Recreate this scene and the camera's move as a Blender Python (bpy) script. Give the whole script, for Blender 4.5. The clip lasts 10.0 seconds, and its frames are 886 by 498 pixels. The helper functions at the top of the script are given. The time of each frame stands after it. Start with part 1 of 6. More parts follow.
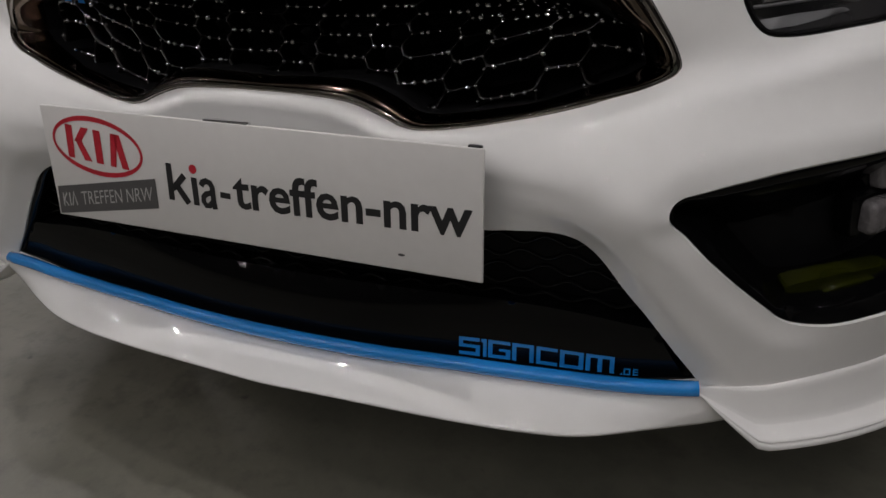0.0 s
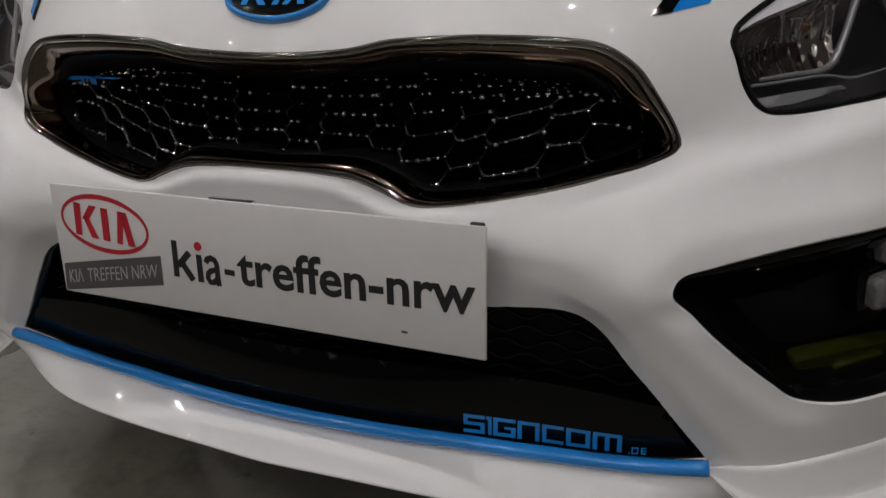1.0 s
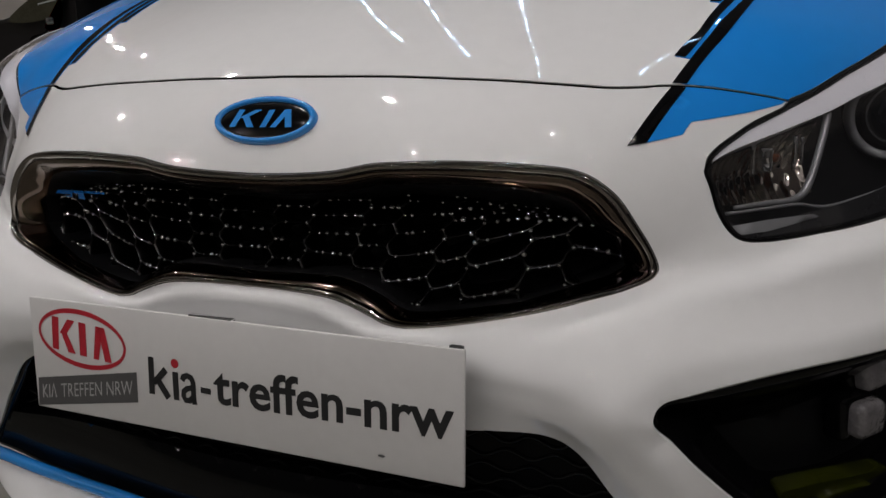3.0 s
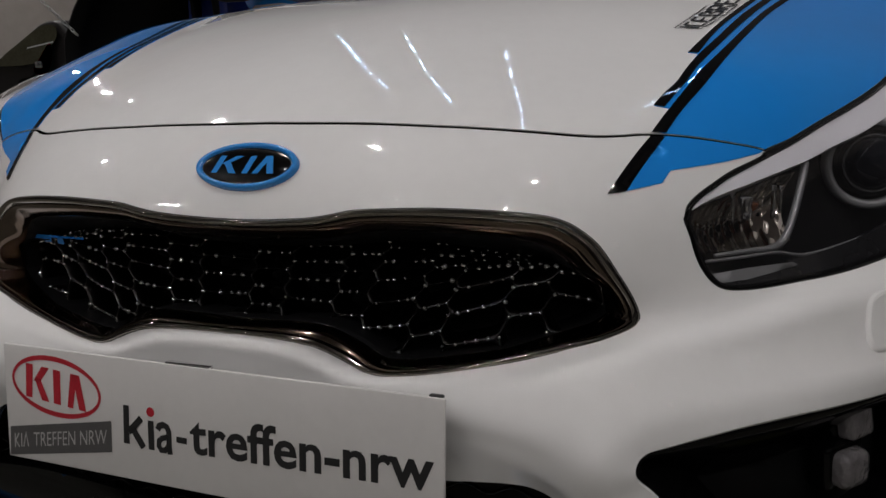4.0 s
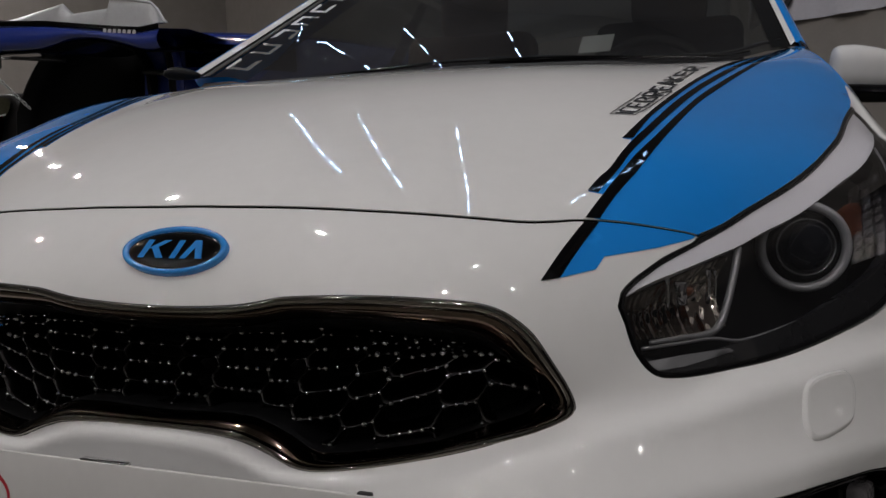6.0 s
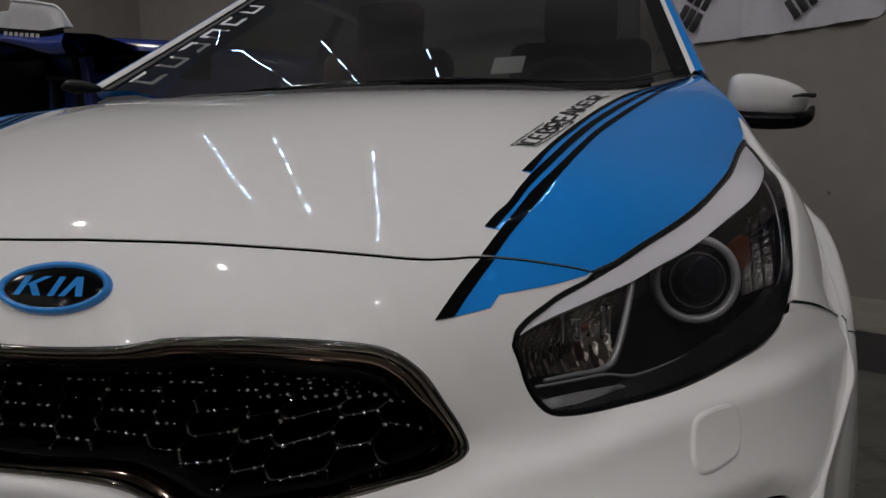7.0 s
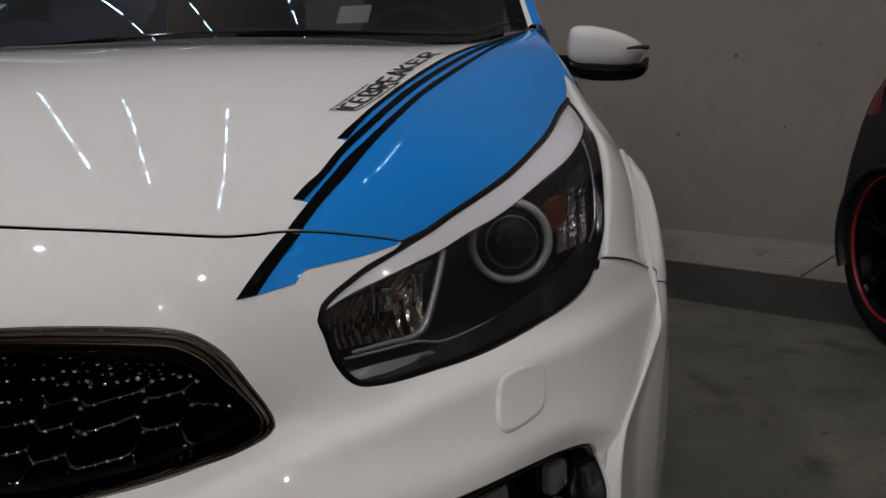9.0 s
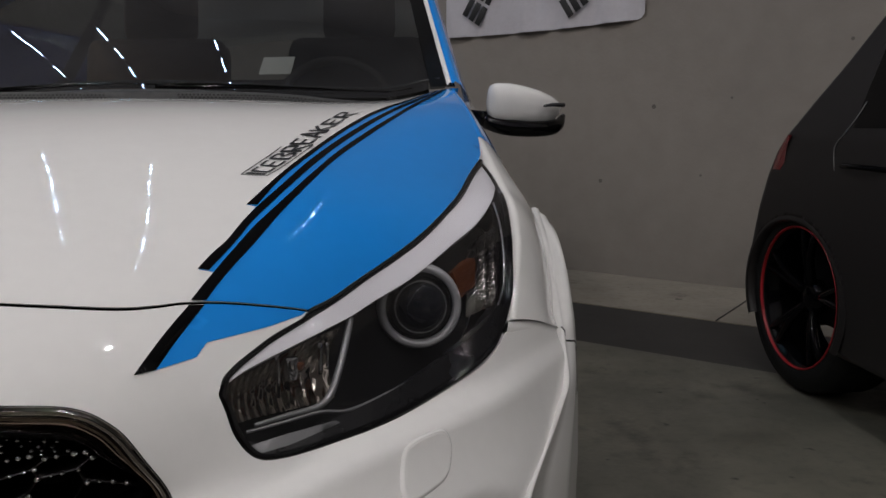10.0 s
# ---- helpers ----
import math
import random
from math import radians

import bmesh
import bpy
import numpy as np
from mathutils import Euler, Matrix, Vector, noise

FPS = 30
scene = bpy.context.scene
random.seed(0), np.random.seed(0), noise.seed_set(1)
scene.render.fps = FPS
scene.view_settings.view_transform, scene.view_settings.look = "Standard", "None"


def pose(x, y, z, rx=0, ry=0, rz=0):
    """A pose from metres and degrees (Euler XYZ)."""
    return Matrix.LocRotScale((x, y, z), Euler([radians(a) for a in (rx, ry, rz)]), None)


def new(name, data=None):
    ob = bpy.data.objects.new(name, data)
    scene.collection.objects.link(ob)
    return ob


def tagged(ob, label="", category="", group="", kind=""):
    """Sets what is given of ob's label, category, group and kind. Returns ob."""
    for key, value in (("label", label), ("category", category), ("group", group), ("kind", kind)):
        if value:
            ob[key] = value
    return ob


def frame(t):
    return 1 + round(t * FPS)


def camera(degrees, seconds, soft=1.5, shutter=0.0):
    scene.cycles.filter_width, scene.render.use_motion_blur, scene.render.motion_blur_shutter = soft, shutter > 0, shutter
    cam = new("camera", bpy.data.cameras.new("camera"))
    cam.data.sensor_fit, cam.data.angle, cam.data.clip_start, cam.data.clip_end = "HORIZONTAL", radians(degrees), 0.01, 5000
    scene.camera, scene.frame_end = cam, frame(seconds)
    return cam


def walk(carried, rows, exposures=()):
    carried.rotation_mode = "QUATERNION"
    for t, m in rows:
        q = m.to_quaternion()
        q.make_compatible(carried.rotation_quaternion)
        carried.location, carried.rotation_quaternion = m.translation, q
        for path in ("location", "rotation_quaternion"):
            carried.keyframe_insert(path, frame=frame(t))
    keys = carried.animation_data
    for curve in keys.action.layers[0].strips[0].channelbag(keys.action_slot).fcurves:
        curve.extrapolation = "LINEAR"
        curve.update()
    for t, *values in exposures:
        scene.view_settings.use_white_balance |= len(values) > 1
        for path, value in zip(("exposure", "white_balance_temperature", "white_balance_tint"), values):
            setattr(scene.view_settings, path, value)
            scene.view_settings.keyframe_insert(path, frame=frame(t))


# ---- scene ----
cam = camera(57.86, 10.0)
ROWS = [
    (0, 0.5160, -0.6372, 0.7833, 61.90, 3.01, 22.82),
    (0.5, 0.5177, -0.6347, 0.7855, 64.64, 3.25, 22.98),
    (1, 0.5201, -0.6301, 0.7909, 66.74, 3.51, 23.31),
    (1.5, 0.5214, -0.6275, 0.7962, 68.57, 3.48, 23.37),
    (2, 0.5229, -0.6274, 0.7978, 71.05, 3.25, 23.34),
    (2.5, 0.5255, -0.6247, 0.8020, 72.60, 2.94, 23.18),
    (4, 0.5313, -0.6160, 0.8080, 77.28, 2.17, 21.97),
    (4.5, 0.5342, -0.6110, 0.8088, 78.25, 2.46, 21.68),
    (5, 0.5354, -0.6069, 0.8123, 79.80, 2.38, 21.09),
    (6.5, 0.5604, -0.5766, 0.8276, 82.88, 1.37, 16.84),
    (7, 0.5720, -0.5668, 0.8443, 82.80, 1.01, 13.65),
    (7.5, 0.5859, -0.5622, 0.8586, 82.35, 1.00, 11.61),
    (8, 0.6067, -0.5605, 0.8668, 78.97, 1.34, 10.29),
    (8.5, 0.6289, -0.5531, 0.8707, 78.22, 1.35, 8.20),
    (9, 0.6445, -0.5515, 0.8739, 78.42, 1.41, 4.95),
    (9.5, 0.6569, -0.5559, 0.8788, 79.07, 1.20, 2.78),
    (10, 0.6736, -0.5584, 0.9092, 81.04, 0.43, 0.23),
]
walk(cam, [(t, pose(x, y, z, rx, ry, rz)) for t, x, y, z, rx, ry, rz in ROWS], [(0, .13), (.6, .14), (1.2, .16), (2, .22), (4.5, -.14), (6.5, -.20), (7.5, -.26), (8.5, -.06), (9.5, .02), (10, .22)])

# ---- light: the hall's ceiling lamps, and a faint glow of the far hall ----
world = bpy.data.worlds.new("hall_air")
scene.world = world
world.use_nodes = True
world.node_tree.nodes["Background"].inputs["Color"].default_value = (0.75, 0.78, 0.85, 1)
world.node_tree.nodes["Background"].inputs["Strength"].default_value = 0.02
SPOT_GLOW, TUBE_GLOW, CEIL_Z = 1500.0, 150.0, 6.0

# ---- materials ----


def material(name, color, rough=0.5, metal=0.0, coat=0.0, grain=None, bump=None, vary=0.0, spec=0.5, coat_rough=0.02):
    """A principled material. grain: (scale, amount) of colour mottling at two sizes; bump: (scale, height)."""
    m = bpy.data.materials.new(name)
    m.use_nodes = True
    nt = m.node_tree
    b = nt.nodes["Principled BSDF"]
    b.inputs["Base Color"].default_value = (*color, 1)
    b.inputs["Roughness"].default_value = rough
    b.inputs["Metallic"].default_value = metal
    b.inputs["Coat Weight"].default_value = coat
    b.inputs["Coat Roughness"].default_value = coat_rough
    b.inputs["Specular IOR Level"].default_value = spec
    geo = nt.nodes.new("ShaderNodeTexCoord")
    if grain:
        sc, am = grain
        n1, n2 = nt.nodes.new("ShaderNodeTexNoise"), nt.nodes.new("ShaderNodeTexNoise")
        n1.inputs["Scale"].default_value, n2.inputs["Scale"].default_value = sc, sc * 9
        n1.inputs["Detail"].default_value, n2.inputs["Detail"].default_value = 6, 4
        add = nt.nodes.new("ShaderNodeMath")
        add.operation = "ADD"
        ramp = nt.nodes.new("ShaderNodeMapRange")
        ramp.inputs["From Min"].default_value, ramp.inputs["From Max"].default_value = 0.6, 1.4
        ramp.inputs["To Min"].default_value, ramp.inputs["To Max"].default_value = 1 - am, 1 + am
        mul = nt.nodes.new("ShaderNodeVectorMath")
        mul.operation = "SCALE"
        mul.inputs[0].default_value = color
        for n in (n1, n2):
            nt.links.new(geo.outputs["Object"], n.inputs["Vector"])
        nt.links.new(n1.outputs["Fac"], add.inputs[0])
        nt.links.new(n2.outputs["Fac"], add.inputs[1])
        nt.links.new(add.outputs[0], ramp.inputs["Value"])
        nt.links.new(ramp.outputs[0], mul.inputs["Scale"])
        nt.links.new(mul.outputs[0], b.inputs["Base Color"])
        rr = nt.nodes.new("ShaderNodeMapRange")
        rr.inputs["To Min"].default_value, rr.inputs["To Max"].default_value = max(rough - vary, 0), rough + vary
        nt.links.new(n1.outputs["Fac"], rr.inputs["Value"])
        nt.links.new(rr.outputs[0], b.inputs["Roughness"])
    if bump:
        n3, bp = nt.nodes.new("ShaderNodeTexNoise"), nt.nodes.new("ShaderNodeBump")
        n3.inputs["Scale"].default_value, n3.inputs["Detail"].default_value = bump[0], 5
        bp.inputs["Strength"].default_value, bp.inputs["Distance"].default_value = 1.0, bump[1]
        nt.links.new(geo.outputs["Object"], n3.inputs["Vector"])
        nt.links.new(n3.outputs["Fac"], bp.inputs["Height"])
        nt.links.new(bp.outputs["Normal"], b.inputs["Normal"])
        if coat:
            nt.links.new(bp.outputs["Normal"], b.inputs["Coat Normal"])
    return m


def glowing(name, color, strength):
    m = bpy.data.materials.new(name)
    m.use_nodes = True
    b = m.node_tree.nodes["Principled BSDF"]
    b.inputs["Base Color"].default_value = (*color, 1)
    b.inputs["Emission Color"].default_value = (*color, 1)
    b.inputs["Emission Strength"].default_value = strength
    return m


def clear(name, tint, ior=1.5, rough=0.0, haze=0.0):
    """Thin clear sheet: see-through, with a mirror gloss that grows towards grazing."""
    m = bpy.data.materials.new(name)
    m.use_nodes = True
    nt = m.node_tree
    nt.nodes.remove(nt.nodes["Principled BSDF"])
    t, g, f, x = (nt.nodes.new(k) for k in ("ShaderNodeBsdfTransparent", "ShaderNodeBsdfGlossy", "ShaderNodeFresnel", "ShaderNodeMixShader"))
    t.inputs["Color"].default_value = (*tint, 1)
    g.inputs["Roughness"].default_value = rough
    f.inputs["IOR"].default_value = ior
    nt.links.new(f.outputs[0], x.inputs[0])
    nt.links.new(t.outputs[0], x.inputs[1])
    nt.links.new(g.outputs[0], x.inputs[2])
    if haze:
        d, y, n = nt.nodes.new("ShaderNodeBsdfDiffuse"), nt.nodes.new("ShaderNodeMixShader"), nt.nodes.new("ShaderNodeTexNoise")
        k = nt.nodes.new("ShaderNodeMath")
        k.operation, n.inputs["Scale"].default_value, k.inputs[1].default_value = "MULTIPLY", 2.5, haze * 2
        c = nt.nodes.new("ShaderNodeTexCoord")
        nt.links.new(c.outputs["Object"], n.inputs["Vector"])
        d.inputs["Color"].default_value = (.8, .78, .82, 1)
        nt.links.new(n.outputs["Fac"], k.inputs[0])
        nt.links.new(k.outputs[0], y.inputs[0])
        nt.links.new(x.outputs[0], y.inputs[1])
        nt.links.new(d.outputs[0], y.inputs[2])
        x = y
    nt.links.new(x.outputs[0], nt.nodes["Material Output"].inputs["Surface"])
    return m


def concrete(name, low, high, stain):
    """Power-floated concrete: broad clouds of two tones, fine grit, and dark stains and spots."""
    m = material(name, low, 0.42, bump=(60, 0.0008))
    nt = m.node_tree
    b, geo = nt.nodes["Principled BSDF"], nt.nodes["Texture Coordinate"]

    def cloud(scale, lo, hi, detail=6):
        n, r = nt.nodes.new("ShaderNodeTexNoise"), nt.nodes.new("ShaderNodeMapRange")
        n.inputs["Scale"].default_value, n.inputs["Detail"].default_value, n.inputs["Roughness"].default_value = scale, detail, .62
        r.inputs["From Min"].default_value, r.inputs["From Max"].default_value = lo, hi
        nt.links.new(geo.outputs["Object"], n.inputs["Vector"])
        nt.links.new(n.outputs["Fac"], r.inputs["Value"])
        return r.outputs[0]

    def blend(fac, a, c):
        x = nt.nodes.new("ShaderNodeMix")
        x.data_type = "RGBA"
        nt.links.new(fac, x.inputs[0])
        for k, q in ((6, a), (7, c)):
            if isinstance(q, tuple):
                x.inputs[k].default_value = (*q, 1)
            else:
                nt.links.new(q, x.inputs[k])
        return x.outputs[2]

    tone = blend(cloud(1.3, .36, .64), low, high)
    tone = blend(cloud(26, .50, .92), tone, tuple(.72 * c for c in low))
    tone = blend(cloud(2.7, .585, .70), tone, stain)
    tone = blend(cloud(11, .70, .74, 2), tone, tuple(.6 * c for c in stain))
    nt.links.new(tone, b.inputs["Base Color"])
    rough = nt.nodes.new("ShaderNodeMapRange")
    rough.inputs["To Min"].default_value, rough.inputs["To Max"].default_value = .28, .62
    nt.links.new(cloud(2.1, .3, .7), rough.inputs["Value"])
    nt.links.new(rough.outputs[0], b.inputs["Roughness"])
    return m


WHITE = material("pearl_white_paint", (0.78, 0.77, 0.755), 0.5, coat=1.0, grain=(6, 0.02), spec=0.0, coat_rough=0.024)
BLUE = material("blue_wrap_film", (0.013, 0.235, 0.70), 0.5, coat=1.0, grain=(5, 0.03), spec=0.0, coat_rough=0.02)
BLACKFILM = material("black_wrap_film", (0.004, 0.004, 0.0045), 0.5, coat=0.35, grain=(30, 0.1), spec=0.0, coat_rough=0.04)
TRIMBLUE = material("blue_trim_paint", (0.015, 0.22, 0.62), 0.22, coat=1.0, grain=(20, 0.05))
GLOSSBLACK = material("piano_black_plastic", (0.002, 0.002, 0.0022), 0.1, grain=(40, 0.2), vary=0.03, spec=0.2)
HONEY = material("black_chrome_mesh", (0.026, 0.025, 0.025), 0.30, 1.0, grain=(60, 0.2), vary=0.02)
# bright metal of the beads added for glints in the grille
GLINTBEAD = material("bright_glint_metal", (0.98, 0.98, 0.99), 0.16, 1.0, grain=(60, 0.2), vary=0.02)
BEZEL = material("gloss_lamp_bezel", (0.010, 0.010, 0.011), 0.28, grain=(25, 0.2), vary=0.05)
COWLBLACK = material("grained_cowl_plastic", (0.05, 0.05, 0.05), 0.6, grain=(90, 0.3), bump=(700, 0.0002), spec=0.2)
INTAKEBLACK = material("gloss_black_plastic", (0.002, 0.002, 0.0022), 0.07, grain=(25, 0.2), vary=0.03, spec=0.24)
REFLECT = material("lamp_reflector", (0.50, 0.45, 0.39), 0.06, 1.0, grain=(60, 0.3), vary=0.05)
HALO = material("halo_ring", (0.36, 0.36, 0.37), 0.3, 0.3, coat=0.5, grain=(20, 0.06))
MATBLACK = material("textured_black_plastic", (0.005, 0.005, 0.0055), 0.5, spec=0.15, grain=(60, 0.2), bump=(900, 0.0001))
GAPBLACK = material("gap_shade_black", (0.001, 0.001, 0.001), 0.95, spec=0.0)
SEAL = material("black_rubber_seal", (0.008, 0.008, 0.008), 0.45, grain=(80, 0.2))
CHROME = material("dark_chrome", (0.27, 0.245, 0.225), 0.07, 1.0, grain=(12, 0.06), vary=0.02)
# brown in this metal stands for what the dark band reflects
TINTCHROME = material("brown_reflection_chrome", (0.135, 0.105, 0.085), 0.10, 1.0, grain=(14, 0.1), vary=0.04)
BRIGHT = material("bright_reflector", (0.72, 0.72, 0.73), 0.09, 1.0, grain=(25, 0.08), vary=0.04)
SMOKE = material("smoked_bezel", (0.06, 0.06, 0.063), 0.25, 0.3, grain=(25, 0.15))
SIDEFACET = material("side_reflector_facets", (0.08, 0.074, 0.071), 0.14, 1.0, grain=(60, 0.3))
TRIMGREY = material("lamp_trim_grey", (0.27, 0.27, 0.275), 0.3, 0.5, grain=(30, 0.08))
SILVER = material("polished_silver", (0.5, 0.5, 0.51), 0.12, 0.9, grain=(30, 0.05))
EYELID = material("silver_white_film", (0.72, 0.71, 0.74), 0.35, coat=0.5, grain=(10, 0.03))
AMBER = material("amber_reflector", (0.085, 0.024, 0.007), 0.15, coat=1.0, grain=(40, 0.25))
DARKRED = material("smoked_red_lens", (0.13, 0.008, 0.010), 0.25, coat=0.4, grain=(30, 0.15))
RED = material("red_plastic", (0.35, 0.01, 0.015), 0.15, coat=1.0, grain=(30, 0.1))
YELLOW = material("yellow_lamp_film", (0.019, 0.021, 0.002), 0.12, coat=1.0, grain=(15, 0.15))
SIGNWHITE = material("sign_board", (0.63, 0.615, 0.595), 0.4, grain=(9, 0.03))
SIGNBLACK = material("sign_black_print", (0.012, 0.012, 0.013), 0.5, grain=(60, 0.1))
SIGNRED = material("sign_red_print", (0.45, 0.015, 0.03), 0.4, grain=(30, 0.15))
SIGNGREY = material("sign_grey_print", (0.075, 0.073, 0.072), 0.5, grain=(30, 0.1))
SIGNPALE = material("sign_pale_print", (0.42, 0.41, 0.40), 0.5, grain=(60, 0.1))
LENS = clear("headlamp_cover", (0.95, 0.95, 0.96), 1.5, haze=0.010)
GLASS = clear("windscreen_glass", (0.22, 0.24, 0.23), 1.52, haze=0.022)
SIDEGLASS = clear("tinted_side_glass", (0.5, 0.54, 0.52))
PROJ = material("projector_lens", (0.006, 0.007, 0.010), 0.02, coat=0.3, grain=(20, 0.2), spec=0.4)
LEDCUBE = material("led_cube_lens", (0.15, 0.14, 0.145), 0.2, 0.2, coat=0.6, grain=(120, 0.35), bump=(160, 0.002))
RUBBER = material("tyre_rubber", (0.007, 0.007, 0.007), 0.7, spec=0.2, grain=(30, 0.2), bump=(120, 0.0006))
RIM = material("black_alloy", (0.002, 0.002, 0.0025), 0.08, 0.0, spec=0.12, grain=(20, 0.2))
RIMRED = material("red_rim_edge", (0.30, 0.010, 0.016), 0.35, grain=(30, 0.15))
DARKPAINT = material("matt_black_paint", (0.014, 0.0125, 0.0125), 0.42, grain=(8, 0.08), spec=0.35)
NAVY = material("dark_blue_paint", (0.018, 0.035, 0.20), 0.22, coat=1.0, grain=(8, 0.1))
GREYGLASS = material("pale_spoiler", (0.33, 0.33, 0.33), 0.3, coat=0.6, grain=(10, 0.1))
CLOTH = material("dark_seat_cloth", (0.02, 0.019, 0.018), 0.9, grain=(50, 0.25), bump=(400, 0.001))
BROWN = material("brown_leather", (0.17, 0.085, 0.035), 0.5, grain=(25, 0.2), bump=(200, 0.0006))
# the window's yellowish reflection is put into the glass colour
OLIVEGLASS = material("olive_reflection_glass", (0.05, 0.047, 0.03), 0.1, coat=0.5, grain=(6, 0.3))
STEEL = material("galvanised_steel", (0.42, 0.42, 0.41), 0.4, 0.9, grain=(40, 0.2))
BANNER = material("banner_cloth", (0.55, 0.53, 0.56), 0.8, grain=(6, 0.05), bump=(300, 0.0006))
FLOORMAT = concrete("stained_concrete_floor", (0.088, 0.087, 0.070), (0.165, 0.155, 0.122), (0.038, 0.036, 0.030))
EDGEMAT = concrete("pale_concrete_strip", (0.25, 0.225, 0.18), (0.36, 0.325, 0.265), (0.13, 0.115, 0.09))
DARKSTRIP = material("dark_floor_strip", (0.034, 0.032, 0.030), 0.55, grain=(3, 0.22), bump=(90, 0.0006), vary=0.1)
WALLMAT = material("cast_concrete_wall", (0.250, 0.224, 0.20), 0.75, grain=(0.9, 0.10), bump=(45, 0.0012), vary=0.08)
TIEHOLE = material("tie_hole_grout", (0.13, 0.118, 0.105), 0.8, grain=(60, 0.3))
CEILMAT = material("dark_ceiling", (0.30, 0.30, 0.29), 0.8, grain=(1, 0.15))
# the dimness of the far hall is put into this wall colour
FARMAT = material("dim_unseen_wall", (0.07, 0.07, 0.07), 0.8, grain=(0.7, 0.15))
SPOTMAT = glowing("lamp_glow", (1.0, 0.957, 0.957), SPOT_GLOW)
TUBEMAT = glowing("tube_glow", (0.42, 0.66, 1.0), TUBE_GLOW)
from mathutils.geometry import delaunay_2d_cdt

# ---- body surface: a loft through the level curves of one half, mirrored ----
XS = np.array([0, .15, .3, .4, .5, .6, .7, .78, .84])
LEVELS_Y = [
    [-0.013, -0.0079, 0.009, 0.0282, 0.0591, 0.1157, 0.2217, 0.36, 0.5043],  # lip underside
    [0.0067, 0.0149, 0.0336, 0.0421, 0.0588, 0.108, 0.2146, 0.3577, 0.506],  # blue line
    [0.0171, 0.0233, 0.0353, 0.0398, 0.0512, 0.0955, 0.2005, 0.3433, 0.4889],  # lower intake
    [0.0226, 0.0265, 0.0290, 0.0248, 0.0345, 0.086, 0.1997, 0.3456, 0.4898],  # below the plate
    [0.0235, 0.0246, 0.0243, 0.0216, 0.0386, 0.107, 0.2325, 0.3761, 0.5114],  # bumper crest
    [0.0482, 0.048, 0.0792, 0.097, 0.1215, 0.1874, 0.2997, 0.429, 0.5455],  # grille, lower edge
    [0.0647, 0.0567, 0.0687, 0.1049, 0.173, 0.2537, 0.3656, 0.4803, 0.5886],  # grille, middle
]
LEVELS_Y2 = [
    [0.0901, 0.079, 0.0819, 0.1212, 0.1981, 0.298, 0.4153, 0.5303, 0.6315],  # grille, upper edge
    [0.1166, 0.1106, 0.118, 0.1519, 0.2236, 0.3194, 0.4392, 0.5659, 0.6771],  # nose
    [0.1588, 0.1617, 0.1771, 0.2057, 0.2545, 0.3419, 0.4636, 0.6051, 0.7331],  # bonnet shut line
    [0.2984, 0.2982, 0.3005, 0.3083, 0.329, 0.4011, 0.5224, 0.6614, 0.7983],  # bonnet, front
    [0.6, 0.6, 0.598, 0.6, 0.61, 0.63, 0.68, 0.76, 0.86],  # bonnet, middle
    [0.9, 0.9, 0.9, 0.9, 0.9, 0.9, 0.9, 0.92, 0.95],  # bonnet, rear
    [1.1, 1.103, 1.11, 1.12, 1.135, 1.16, 1.2, 1.26, 1.31],  # bonnet, tail
]
LEVELS_Z = [
    [0.195, 0.196, 0.198, 0.2, 0.205, 0.21, 0.21, 0.21, 0.21],  # lip underside
    [0.245, 0.246, 0.248, 0.252, 0.262, 0.265, 0.265, 0.265, 0.265],  # blue line
    [0.33, 0.33, 0.33, 0.33, 0.33, 0.33, 0.33, 0.33, 0.33],  # lower intake
    [0.42, 0.42, 0.42, 0.42, 0.42, 0.42, 0.42, 0.42, 0.42],  # below the plate
    [0.48, 0.48, 0.48, 0.48, 0.48, 0.48, 0.48, 0.48, 0.48],  # bumper crest
    [0.53, 0.516, 0.537, 0.555, 0.54, 0.53, 0.53, 0.53, 0.53],  # grille, lower edge
    [0.6, 0.6, 0.6, 0.6, 0.6, 0.6, 0.6, 0.6, 0.6],  # grille, middle
]
LEVELS_Z2 = [
    [0.675, 0.678, 0.666, 0.655, 0.655, 0.66, 0.67, 0.68, 0.68],  # grille, upper edge
    [0.7114, 0.7143, 0.7075, 0.6955, 0.6907, 0.6943, 0.7035, 0.7216, 0.7331],  # nose
    [0.7531, 0.7533, 0.7473, 0.7363, 0.7224, 0.7232, 0.7334, 0.7564, 0.7766],  # bonnet shut line
    [0.8265, 0.8195, 0.8035, 0.7885, 0.7749, 0.7705, 0.7769, 0.7909, 0.8064],  # bonnet, front
    [0.917, 0.913, 0.902, 0.889, 0.871, 0.857, 0.837, 0.8103, 0.7888],  # bonnet, middle
    [0.955, 0.953, 0.948, 0.942, 0.936, 0.933, 0.921, 0.88, 0.83],  # bonnet, rear
    [0.96, 0.96, 0.957, 0.953, 0.952, 0.962, 0.982, 0.955, 0.895],  # bonnet, tail
]
TAB_Y, TAB_Z = np.array(LEVELS_Y + LEVELS_Y2), np.array(LEVELS_Z + LEVELS_Z2)
NLEV = len(TAB_Y)
KNOT = np.concatenate([[0], np.cumsum(np.hypot(np.diff(TAB_Y, axis=0), np.diff(TAB_Z, axis=0)).mean(1))])
XFULL = np.concatenate([-XS[:0:-1], XS])
FULL = np.stack([np.concatenate([t[:, :0:-1], t], 1) for t in (TAB_Y, TAB_Z)], -1)


def ease(t):
    t = np.clip(t, 0, 1)
    return t * t * (3 - 2 * t)


